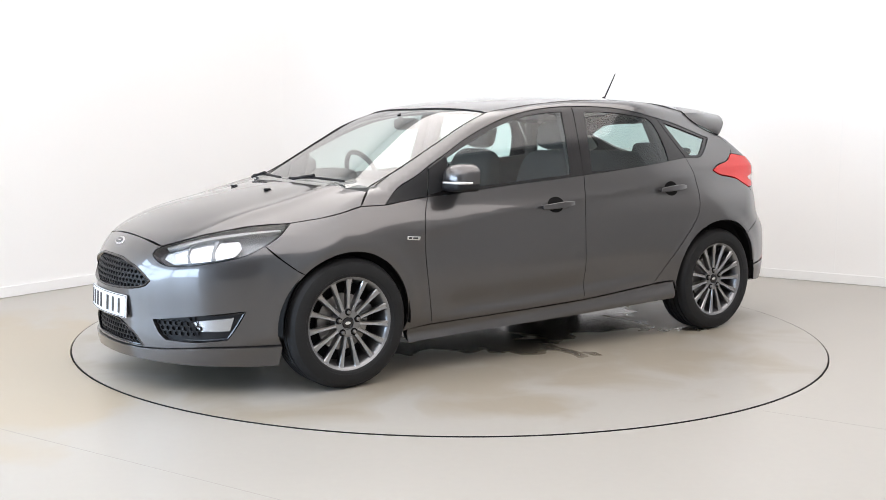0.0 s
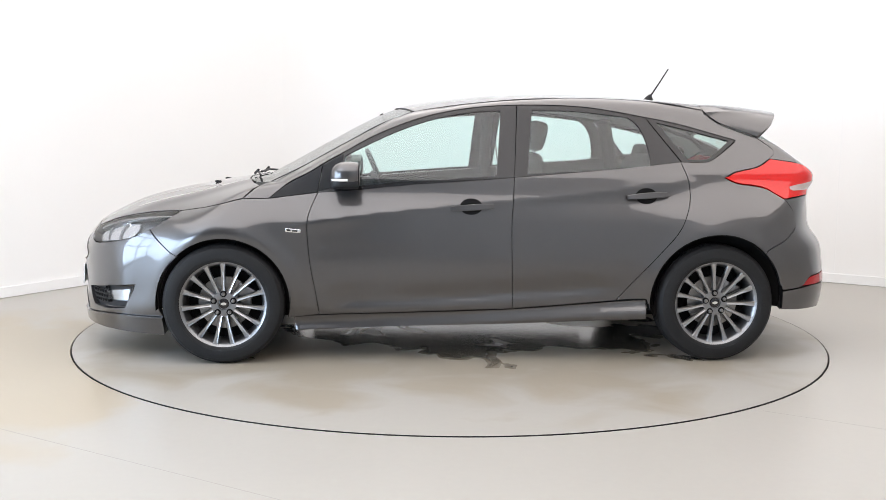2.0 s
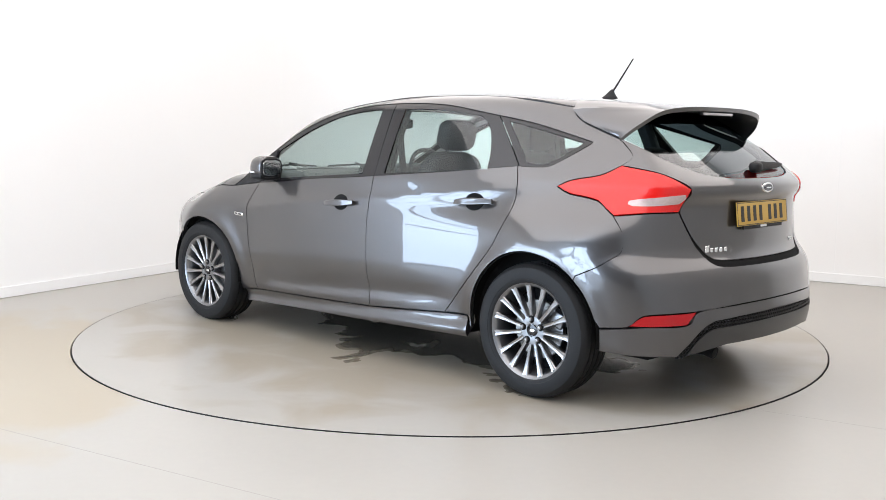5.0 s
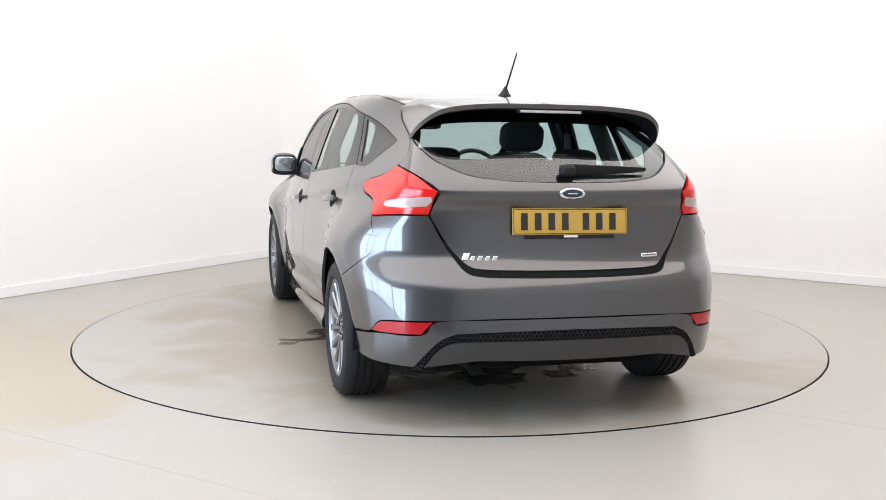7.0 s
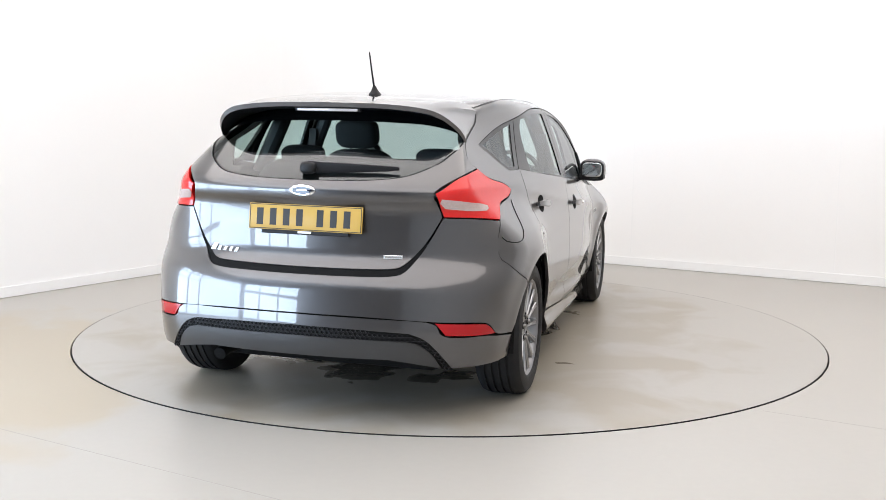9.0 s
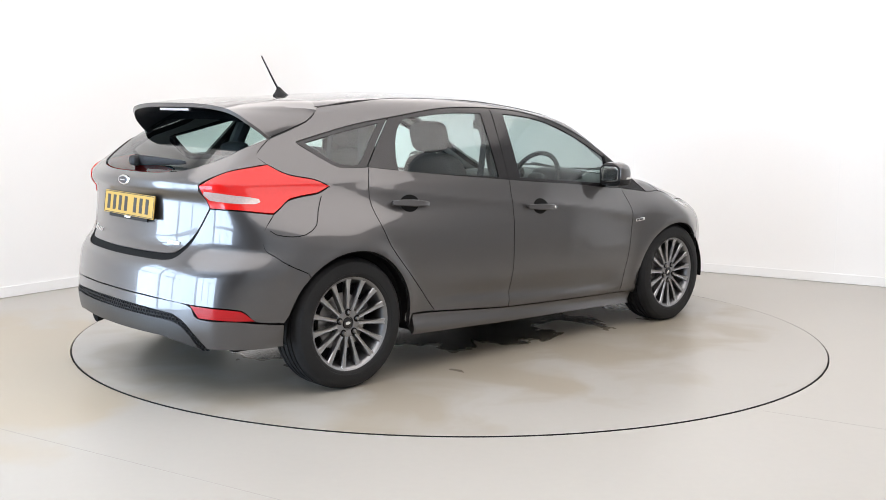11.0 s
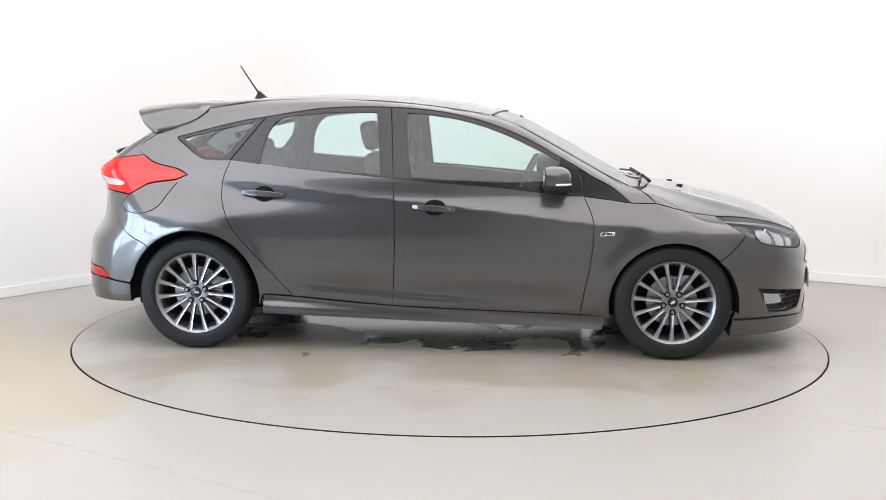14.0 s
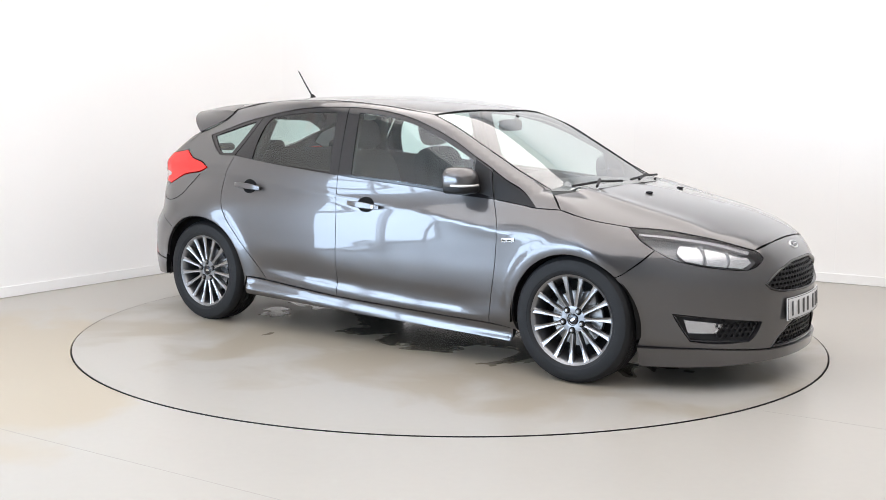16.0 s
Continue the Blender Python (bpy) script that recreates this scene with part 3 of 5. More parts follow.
def car_panels():
    front_arch = deep(FRONT_ARCH)
    rear_arch = deep(REAR_ARCH)
    cut_f = min(range(len(front_arch)), key=lambda i: (front_arch[i][0] - 1.592) ** 2 + (front_arch[i][2] - .580) ** 2 if FRONT_ARCH[i][0] > 1.324 else 9)
    cut_r = min(range(len(rear_arch)), key=lambda i: (rear_arch[i][0] + 1.59) ** 2 + (rear_arch[i][2] - .60) ** 2)
    a3, b3, c3 = deep(A_LINE), deep(B_LINE), deep(C_LINE)
    for s in (1, -1):
        door = panel("front_door", on("side", ring(belt(.829, -.213), B_LINE, [B_LINE[-1], (.822, .247)], A_LINE)), "side", PAINT, CAR, s, res=.02)
        glass_f = on("side", ring([(.684, 1.09), (.569, 1.148), (.418, 1.218), (.267, 1.273), (.115, 1.312), (-.038, 1.332), (-.148, 1.339)], [(-.148, 1.339), (-.117, .992)], [(-.117, .992), (.121, .975), (.42, .951), (.69, .929)], [(.69, .929), (.684, 1.09)]))
        frame_f = on("side", ring(dlo(.80, -.236), [(-.236, float(DLO(-.236))), B_LINE[0]], belt(-.213, .829), [(.829, .898), (.80, float(DLO(.80)))]))
        panel("window_frame", frame_f, "side", GLOSS, door, s, sink=.003, lip=.012, gap=.001, holes=[glass_f], label="gloss black window surround")
        panel("window_glass", glass_f, "side", GLASS, door, s, sink=.007, lip=0, gap=-.002, label="pale green tinted window glass").visible_shadow = False
        sail = on("side", ring(dlo(1.082, .805), [(.805, float(DLO(.805))), (.831, .899)], [(.831, .899), (1.0, .877), (1.082, .868)]))
        panel("corner_trim", sail, "side", BLACK, CAR, s, sink=.003, gap=.002, label="black plastic corner trim")
        door_r = panel("rear_door", on("side", ring(belt(-.213, -1.135), C_LINE, [C_LINE[-1], B_LINE[-1]], B_LINE[::-1])), "side", PAINT, CAR, s, res=.02)
        glass_r = on("side", ring([(-.32, 1.341), (-.5, 1.341), (-.656, 1.33), (-.85, 1.308)], [(-.85, 1.308), (-.90, 1.27), (-.936, 1.205), (-.958, 1.121), (-.962, 1.052)], [(-.962, 1.052), (-.64, 1.024), (-.284, 1.002)], [(-.284, 1.002), (-.32, 1.341)]))
        frame_r = on("side", ring(dlo(-.24, -.95), [(-.95, float(DLO(-.95))), (-1.14, 1.069)], belt(-1.135, -.213), [B_LINE[0], (-.24, float(DLO(-.24)))]))
        panel("window_frame", frame_r, "side", GLOSS, door_r, s, sink=.003, lip=.012, gap=.001, holes=[glass_r], label="gloss black window surround")
        panel("window_glass", glass_r, "side", GLASS, door_r, s, sink=.007, lip=0, gap=-.002, label="pale green tinted window glass").visible_shadow = False
        glass_q = on("side", ring([(-1.015, 1.283), (-1.2, 1.243), (-1.435, 1.187)], [(-1.435, 1.187), (-1.305, 1.094), (-1.24, 1.084), (-1.18, 1.086)], [(-1.18, 1.086), (-1.015, 1.283)]))
        frame_q = on("side", ring(dlo(-.955, -1.478), [(-1.478, 1.188), (-1.325, 1.083), (-1.249, 1.069), (-1.145, 1.069)], [(-1.145, 1.069), (-.955, float(DLO(-.955)))]))
        q = panel("quarter_window_frame", frame_q, "side", GLOSS, CAR, s, sink=.003, gap=.001, holes=[glass_q], label="gloss black quarter window surround")
        panel("quarter_glass", glass_q, "side", GLASS, q, s, sink=.007, lip=0, gap=-.002, label="pale green tinted quarter glass").visible_shadow = False
        sill = [(.962, .232), (.822, .244), (.42, .257), (-.213, .278), (-.771, .319), (-.935, .328)]
        sill_low = [(-.940, .222), (-.2, .197), (.42, .182), (.95, .16)]
        panel("sill_skirt", on("side", ring(sill, [sill[-1], sill_low[0]], sill_low, [sill_low[-1], sill[0]])), "side", PAINT, CAR, s, lip=.05, res=.02)
        panel("front_wing", hoop(a3, [a3[-1], *deep([(1.0, .877), (1.086, .866)]), WING_EDGE[-1]], WING_EDGE[::-1], LAMP_TOP[::-1], WING_CUT, [WING_CUT[-1], front_arch[cut_f]],
                                 front_arch[cut_f::-1], [front_arch[0], *deep([(.955, .231)])], [*deep([(.955, .231)]), a3[0]]), "barrel", PAINT, CAR, s, res=.017, lip=.02)
        corner = tuple(on("top", [(1.142, .720)])[0])
        dlo3 = deep(dlo(-1.48, 1.086, 26))
        body_side = hoop([WING_EDGE[-1], corner, (1.085, .650, .945)], [tuple(p) for p in on("top", SCREEN_EDGE)], [tuple(p) for p in on("top", [(.315, .615), (0, .625), (-.4, .62), (-1.0, .585), (SEAM, .545)])],
                         SPOILER_CUT, [SPOILER_CUT[-1], (-1.70, .632, 1.135), REAR_LAMP_TOP[-1]], REAR_LAMP_TOP[::-1], REAR_LAMP_LOW[::-1], BUMPER_CUT, [BUMPER_CUT[-1], rear_arch[cut_r]],
                         rear_arch[cut_r:] if rear_arch[-1][0] > -1.3 else rear_arch[cut_r::-1], [rear_arch[-1], *deep([(-.938, .33)])], [*deep([(-.938, .33)]), c3[-1]], c3[::-1],
                         deep([(-1.135, 1.07), (-1.249, 1.069), (-1.325, 1.083), (-1.47, 1.178), (-1.48, 1.19)]), dlo3, [dlo3[-1], WING_EDGE[-1]])
        panel("body_side", body_side, "barrel", PAINT, CAR, s, res=.022, lip=.014)
        # added dark backing, so the seams read as shaded gaps over the pale lining
        panel("seam_backing", body_side, "barrel", DARK, CAR, s, res=.05, lip=0, sink=.016, gap=-.004, label="dark sheet added behind the seams to keep the gaps dark")
        panel("pillar_lining", body_side, "barrel", LINER, CAR, s, res=.05, lip=0, sink=.03, gap=.012, label="pale cloth pillar and roof edge lining")
        # inner door card, also the dark ground behind the shut lines
        card = on("side", ring([(1.0, .86), (.6, .90), (0, .945), (-.6, .99), (-1.12, 1.045)], [(-1.12, 1.045), (-1.10, .75)], [(-1.10, .75), (-.85, .42), (-.80, .24)], [(-.80, .24), (.95, .19)], [(.95, .19), (1.0, .86)]))
        panel("door_card", card, "side", CABIN, CAR, s, sink=.03, lip=0, gap=0, res=.05, label="charcoal inner door trim")
    panel("bonnet", both(rail_join(NOSE_EDGE, LAMP_UP[::-1], WING_EDGE, [WING_EDGE[-1], (1.142, .720, .93)], [(1.142, .720, .93), (1.20, .54, .95), (1.24, .29, .95), (1.254, 0, .95)])), "top", PAINT, CAR, res=.022)
    panel("roof", both(rail_join([(.405, 0, 1.36), (.38, .25, 1.355), (.35, .45, 1.35), (.315, .615, 1.34)], [(.315, .615, 1.34), (0, .625, 1.4), (-.4, .62, 1.4), (-1.0, .585, 1.4), (SEAM, .545, 1.36)], [(SEAM, .545, 1.36), (-1.28, .3, 1.38), (-1.27, 0, 1.4)])), "top", PAINT, CAR, res=.03)
    panel("headliner", both(rail_join([(.33, 0, 1.36), (.25, .57, 1.34)], [(.25, .57, 1.34), (0, .58, 1.4), (-1.0, .57, 1.4), (-1.45, .5, 1.36)], [(-1.45, .5, 1.36), (-1.45, 0, 1.4)])), "top", LINER, CAR, sink=.03, lip=0, res=.06, label="pale cloth headliner")
    screen = both(rail_join([(1.25, 0, .95), (1.236, .29, .95), (1.196, .54, .95), (1.085, .650, .945)], [(x, y, 1) for x, y in SCREEN_EDGE], [(.315, .615, 1.34), (.35, .45, 1.35), (.38, .25, 1.355), (.405, 0, 1.36)]))
    panel("windscreen", screen, "top", SCREEN, CAR, sink=.004, lip=0, res=.03, label="clear laminated windscreen with black edge").visible_shadow = False
    # tail
    hatch = panel("tailgate", both(rail_join(GLASS_LOW, [GLASS_LOW[-1], (-1.70, .632, 1.135), (-1.665, .662, 1.09)], [(-1.665, .662, 1.09), (-1.857, .632, 1.058), (-1.957, .553, .995), (-1.94, .58, .93), (-1.924, .59, .89)], HATCH_LOW)), "rear", PAINT, CAR, res=.02)
    # black strip gives the gap under the tailgate its shade
    panel("tailgate_gap_shade", both(rail_join([(-2.09, 0, .70), (-2.06, .42, .705), (-1.95, .56, .80)], [(-1.95, .56, .80), (-1.945, .58, .79)], [(-1.945, .58, .79), (-1.99, .51, .70), (-2.078, .43, .636), (-2.12, 0, .632)])), "rear", DARK, CAR, sink=.006, lip=0, gap=0, label="black strip standing for the dark gap under the tailgate")
    panel("rear_window", both(rail_join([(-1.44, 0, 1.385), (-1.44, .3, 1.375), (-1.47, .48, 1.33), (-1.53, .56, 1.27), (-1.598, .589, 1.214)], GLASS_LOW[::-1])), "rear", REAR_GLASS, hatch, sink=.004, lip=0, gap=.003, res=.03, label="tinted heated rear window").visible_shadow = False
    up = [(-2.157, 0, .482), (-2.13, .33, .478), (-2.057, .586, .464), (-1.922, .765, .452), (-1.872, .793, .436), (-1.822, .812, .392), (-1.70, .848, .378)]
    arch_low = [p for p in rear_arch if p[0] < -1.55 and .37 < p[2] < .60]
    arch_low.sort(key=lambda p: p[2])
    bump = panel("rear_bumper", both(rail_join(up, [up[-1], *arch_low, BUMPER_CUT[-1]], BUMPER_CUT[::-1], [(-1.712, .785, .870), (-1.84, .71, .885), (-1.924, .59, .890)], HATCH_SIDE)), "rear", PAINT, CAR, res=.02, lip=.02)
    low = [(-2.157, 0, .480), (-2.13, .33, .476), (-2.057, .586, .462), (-2.02, .632, .405), (-1.90, .772, .396), (-1.822, .812, .385), (-1.70, .848, .371)]
    panel("lower_bumper", both(rail_join(low, [low[-1], (-1.69, .827, .268)], [(-1.69, .827, .268), (-1.80, .80, .262), (-1.87, .766, .262), (-1.985, .655, .262)], [(-1.985, .655, .262), (-2.03, .60, .34), (-2.06, .557, .388), (-2.085, .50, .414)], [(-2.085, .50, .414), (-2.135, .27, .425), (-2.153, 0, .430)])), "rear", PAINT, CAR, res=.02, lip=.03)
    band = both(rail_join([(-2.153, 0, .430), (-2.135, .27, .425), (-2.085, .50, .414)], [(-2.085, .50, .414), (-2.06, .557, .388), (-2.03, .60, .34), (-1.985, .655, .262)], [(-1.985, .655, .262), (-2.0, .615, .262)], [(-2.0, .615, .262), (-2.03, .575, .33), (-2.066, .53, .372), (-2.085, .48, .382)], [(-2.085, .48, .382), (-2.12, .33, .386), (-2.147, 0, .39)]))
    strip_ = panel("diffuser_mesh", band, "rear", DARK, CAR, sink=.007, lip=0, gap=-.005, res=.03, label="black honeycomb diffuser strip")
    honeycomb("diffuser_lattice", band, strip_, .020, .001, "black honeycomb bars", "rear")
    panel("valance", both(rail_join([(-2.147, 0, .39), (-2.12, .33, .386), (-2.085, .48, .382)], [(-2.085, .48, .382), (-2.066, .53, .372), (-2.03, .575, .33), (-2.0, .615, .262)], [(-2.0, .615, .262), (-2.05, .50, .285), (-2.08, .40, .30)], [(-2.08, .40, .30), (-2.1, 0, .30)])), "rear", SATIN, CAR, res=.025, lip=.04, label="dark grey satin lower valance")
    for s in (1, -1):
        lamp = panel("rear_lamp", hoop(REAR_LAMP_TOP, [(-1.665, .662, 1.09), (-1.857, .632, 1.058), (-1.957, .553, .995)], [(-1.957, .553, .995), (-1.94, .58, .93), (-1.924, .59, .89)], [(-1.924, .59, .890), (-1.84, .71, .885), (-1.712, .785, .870)], REAR_LAMP_LOW), "rear", RED, CAR, s, sink=-.004, res=.02, gap=.0045, label="red tail lamp with a pale reversing light")
        panel("reversing_light", hoop([(-1.755, .732, .938), (-1.80, .715, .949), (-1.857, .683, .958), (-1.91, .63, .968), (-1.944, .582, .973)], [(-1.944, .582, .973), (-1.945, .575, .955), (-1.922, .592, .930)], [(-1.922, .592, .930), (-1.857, .68, .917), (-1.775, .735, .913)], [(-1.775, .735, .913), (-1.755, .742, .922), (-1.755, .732, .938)]), "rear", PALE, lamp, s, sink=-.0065, res=.02, label="pale clear reversing light")
        panel("rear_reflector", hoop([(-1.83, .81, .396), (-1.875, .792, .436), (-1.922, .765, .449), (-2.05, .60, .461)], [(-2.05, .60, .461), (-2.018, .635, .405)], [(-2.018, .635, .405), (-1.91, .765, .397), (-1.83, .81, .396)]), "rear", RED_DARK, CAR, s, sink=.001, res=.02, label="dark red bumper reflector")
    # nose
    GR_TOP = [(0, .622), (.13, .619), (.21, .606), (.30, .585), (.36, .558), (.402, .527)]
    GR_LOW = [(.402, .527), (.375, .503), (.30, .483), (.15, .472), (0, .468)]
    LG_TOP = [(0, .328), (.155, .322), (.25, .287), (.30, .258), (.345, .210)]
    LG_LOW = [(.345, .210), (.25, .212), (.12, .216), (0, .218)]
    grille = both(on("front", ring(GR_TOP, GR_LOW, [GR_LOW[-1]])))
    low_grille = both(on("front", ring(LG_TOP, LG_LOW, [LG_LOW[-1]])))
    fog = hoop([(1.801, .737, .397), (1.95, .585, .372), (2.10, .392, .342)], [(2.10, .392, .342), (2.085, .42, .285), (2.06, .452, .252)], [(2.06, .452, .252), (1.97, .575, .248), (1.868, .677, .262)], [(1.868, .677, .262), (1.834, .708, .324), (1.801, .737, .397)])
    arch_f = [p for p in front_arch if p[0] > 1.55 and .235 < p[2] < .58]
    arch_f.sort(key=lambda p: -p[2])
    lip_line = [(1.655, .80, .232), (1.80, .71, .230), (1.93, .613, .226), (2.10, .375, .206), (2.165, .229, .203), (2.20, 0, .203)]
    half = rail_join(NOSE_EDGE, LAMP_LOW, WING_CUT, [WING_CUT[-1], *arch_f, lip_line[0]], lip_line)
    panel("front_bumper", both(half), "front", PAINT, CAR, res=.02, lip=.03, holes=[grille, low_grille, fog, fog * (1, -1, 1)])
    lip_low = [(2.19, 0, .150), (2.15, .25, .148), (2.08, .381, .145), (1.92, .587, .137), (1.78, .69, .133), (1.655, .76, .132)]
    panel("front_lip", both(rail_join(lip_line[::-1], [lip_line[0], lip_low[-1]], lip_low[::-1])), "front", PAINT, CAR, res=.02, lip=.05, sink=-.014)
    grille_parts(grille, low_grille, fog)


def rail_join(*runs):
    """A half outline: runs one after another, the last point kept."""
    return np.vstack([rail(r)[:-1] for r in runs] + [np.array(runs[-1][-1])[None]])


def honeycomb(name, outline, parent, cell, sink, label, way="front"):
    """Black hexagonal bars that follow the skin inside an outline."""
    rays, flat = WAYS[way]
    q = flat(outline)
    lo, hi = q.min(0), q.max(0)
    w = cell / .95
    ang = np.arange(6) * math.pi / 3 + math.pi / 6
    cells = [(lo[0] + (j % 2) * w * .5 + i * w, lo[1] + j * cell * .80) for j in range(int((hi[1] - lo[1]) / cell / .8) + 2) for i in range(int((hi[0] - lo[0]) / w) + 2)]
    cells = np.array(cells)
    cells = cells[inside(cells, q)]
    spots = []
    for a, z in cells:
        innr = np.stack([a + w * .41 * np.cos(ang), z + cell * .36 * np.sin(ang)], 1)
        spots += [np.stack([a + w * .56 * np.cos(ang), z + cell * .50 * np.sin(ang)], 1), innr, innr]
    p = meet(*rays(np.vstack(spots)))
    p = p - facing(p) * np.tile(np.array([sink] * 12 + [sink + .02] * 6), len(cells))[:, None]
    F = []
    for k in range(0, len(p), 18):
        for i in range(6):
            m_ = (i + 1) % 6
            F += [(k + i, k + m_, k + 6 + m_, k + 6 + i), (k + 6 + i, k + 6 + m_, k + 12 + m_, k + 12 + i)]
    return mesh_part(name, p, F, BLACK, parent, label, smooth=False)


def grille_parts(grille, low_grille, fog):
    up = panel("grille", grille, "front", DARK, CAR, sink=.045, lip=0, gap=-.01, res=.04, label="gloss black honeycomb radiator grille")
    honeycomb("grille_mesh", grille, up, .030, .012, "gloss black honeycomb mesh")
    rim("grille_frame", grille, .012, up, GLOSS)
    dn = panel("lower_grille", low_grille, "front", DARK, CAR, sink=.05, lip=0, gap=-.01, res=.04, label="black honeycomb lower air intake")
    honeycomb("intake_mesh", low_grille, dn, .030, .014, "black honeycomb mesh")
    rim("intake_frame", low_grille, .010, dn, GLOSS)
    for s in (1, -1):
        bowl = panel("fog_lamp", fog, "front", BLACK, CAR, s, sink=.026, lip=0, gap=-.008, res=.03, label="fog lamp in a gloss black bezel")
        mesh = hoop([(1.965, .570, .360), (2.085, .400, .338)], [(2.085, .400, .338), (2.075, .425, .288), (2.052, .458, .262)], [(2.052, .458, .262), (1.96, .585, .260)], [(1.96, .585, .260), (1.965, .570, .360)])
        honeycomb("bezel_mesh", mesh * (1, s, 1), bowl, .030, .014, "black honeycomb beside the lamp")
        rim("bezel_frame", fog * (1, s, 1), .012, bowl, GLOSS)
        lens = hoop([(1.845, .702, .366), (1.92, .63, .355), (1.992, .552, .343)], [(1.992, .552, .343), (1.962, .588, .295)], [(1.962, .588, .295), (1.90, .65, .296), (1.862, .687, .300)], [(1.862, .687, .300), (1.845, .702, .366)])
        panel("lamp_reflector", lens, "front", REFLECTOR, bowl, s, sink=.022, lip=.01, res=.02, label="silver lamp reflector")
        panel("lamp_lens", lens, "front", CLEAR, bowl, s, sink=.010, lip=.012, res=.03, label="clear lamp lens")
        body = hoop(LAMP_UP, LAMP_LOW, LAMP_TOP)
        head = panel("headlamp", body, "front", HOUSING, CAR, s, sink=.055, lip=-.05, gap=.002, res=.03, label="clear headlamp with silver reflectors in a dark housing")
        refl = hoop([(1.80, .655, .738), (1.90, .55, .727), (2.035, .402, .666)], [(2.035, .402, .666), (2.05, .40, .640), (2.03, .465, .612)], [(2.03, .465, .612), (1.91, .61, .633), (1.83, .678, .655)], [(1.83, .678, .655), (1.80, .69, .70), (1.80, .655, .738)])
        panel("reflector_bowl", refl, "front", REFLECTOR, head, s, sink=.034, lip=.02, res=.02, label="silver faceted lamp reflector")
        for x0, y0, z0, x1, y1, z1, w in ((1.865, .592, .732, 1.895, .622, .636, .014), (1.955, .498, .702, 1.975, .535, .622, .010)):
            bar = hoop([(x0, y0, z0), ((x0 + x1) / 2 + .01, (y0 + y1) / 2 - .008, (z0 + z1) / 2), (x1, y1, z1)], [(x1, y1, z1), (x1 + w, y1 - w, z1)], [(x1 + w, y1 - w, z1), ((x0 + x1) / 2 + .01 + w * .5, (y0 + y1) / 2 - .008 - w * .5, (z0 + z1) / 2), (x0 + w, y0 - w, z0)], [(x0 + w, y0 - w, z0), (x0, y0, z0)])
            panel("bowl_divider", bar, "front", HOUSING, head, s, sink=.027, lip=.012, gap=.0005, res=.02, label="grey divider between the lamp bowls")
        for cx, cy, cz, r in ((1.885, .595, .68, .036), (1.965, .505, .652, .032)):
            bm = lathe([(r, 0), (r * .92, .006), (r * .6, -.014), (r * .25, -.022), (.001, -.024)], 24)
            d = Vector((.80, .60 * s, 0)).normalized()
            m_ = Matrix.Translation((cx - .02, (cy - .02) * s, cz)) @ d.to_track_quat("Y", "Z").to_matrix().to_4x4()
            part("bulb_bowl", bm, CHROME, head, "chrome bulb bowl", True, m_)
        strip = hoop([(1.60, .695, .778), (1.74, .61, .766), (1.90, .50, .735), (2.02, .385, .688)], [(2.02, .385, .688), (2.01, .405, .672)], [(2.01, .405, .672), (1.89, .53, .722), (1.74, .63, .752), (1.60, .70, .768)], [(1.60, .70, .768), (1.60, .695, .778)])
        panel("running_light", strip, "front", ALLOY, head, s, sink=.014, lip=.02, res=.02, label="satin silver light strip")
        panel("lamp_cover", body, "front", CLEAR, head, s, sink=.001, lip=0, gap=.003, res=.022, label="clear lamp cover")


def rim(name, outline, w, parent, mat):
    """A raised frame along an outline of skin points."""
    n = facing(outline)
    prev, nxt = np.roll(outline, 1, 0), np.roll(outline, -1, 0)
    t = nxt - prev
    t = t / np.linalg.norm(t, axis=1)[:, None]
    o = np.cross(t, n)
    c = outline.mean(0)
    if np.mean(np.sum(o * (outline - c), 1)) < 0:
        o = -o
    rows = [outline + o * .002 - n * .002, outline - o * w * .3 + n * .004, outline - o * w * .8 + n * .001, outline - o * w - n * .03]
    return part(name, loft([np.vstack([r, r[:1]]) for r in rows]), mat, parent, "gloss black frame", True)


SCREEN = glass("windscreen_glass", (.84, .92, .90), 0.0, .12, 2.2)
HOUSING = material("grey_lamp_housing", (.19, .19, .195), .3, .3)
car_panels()


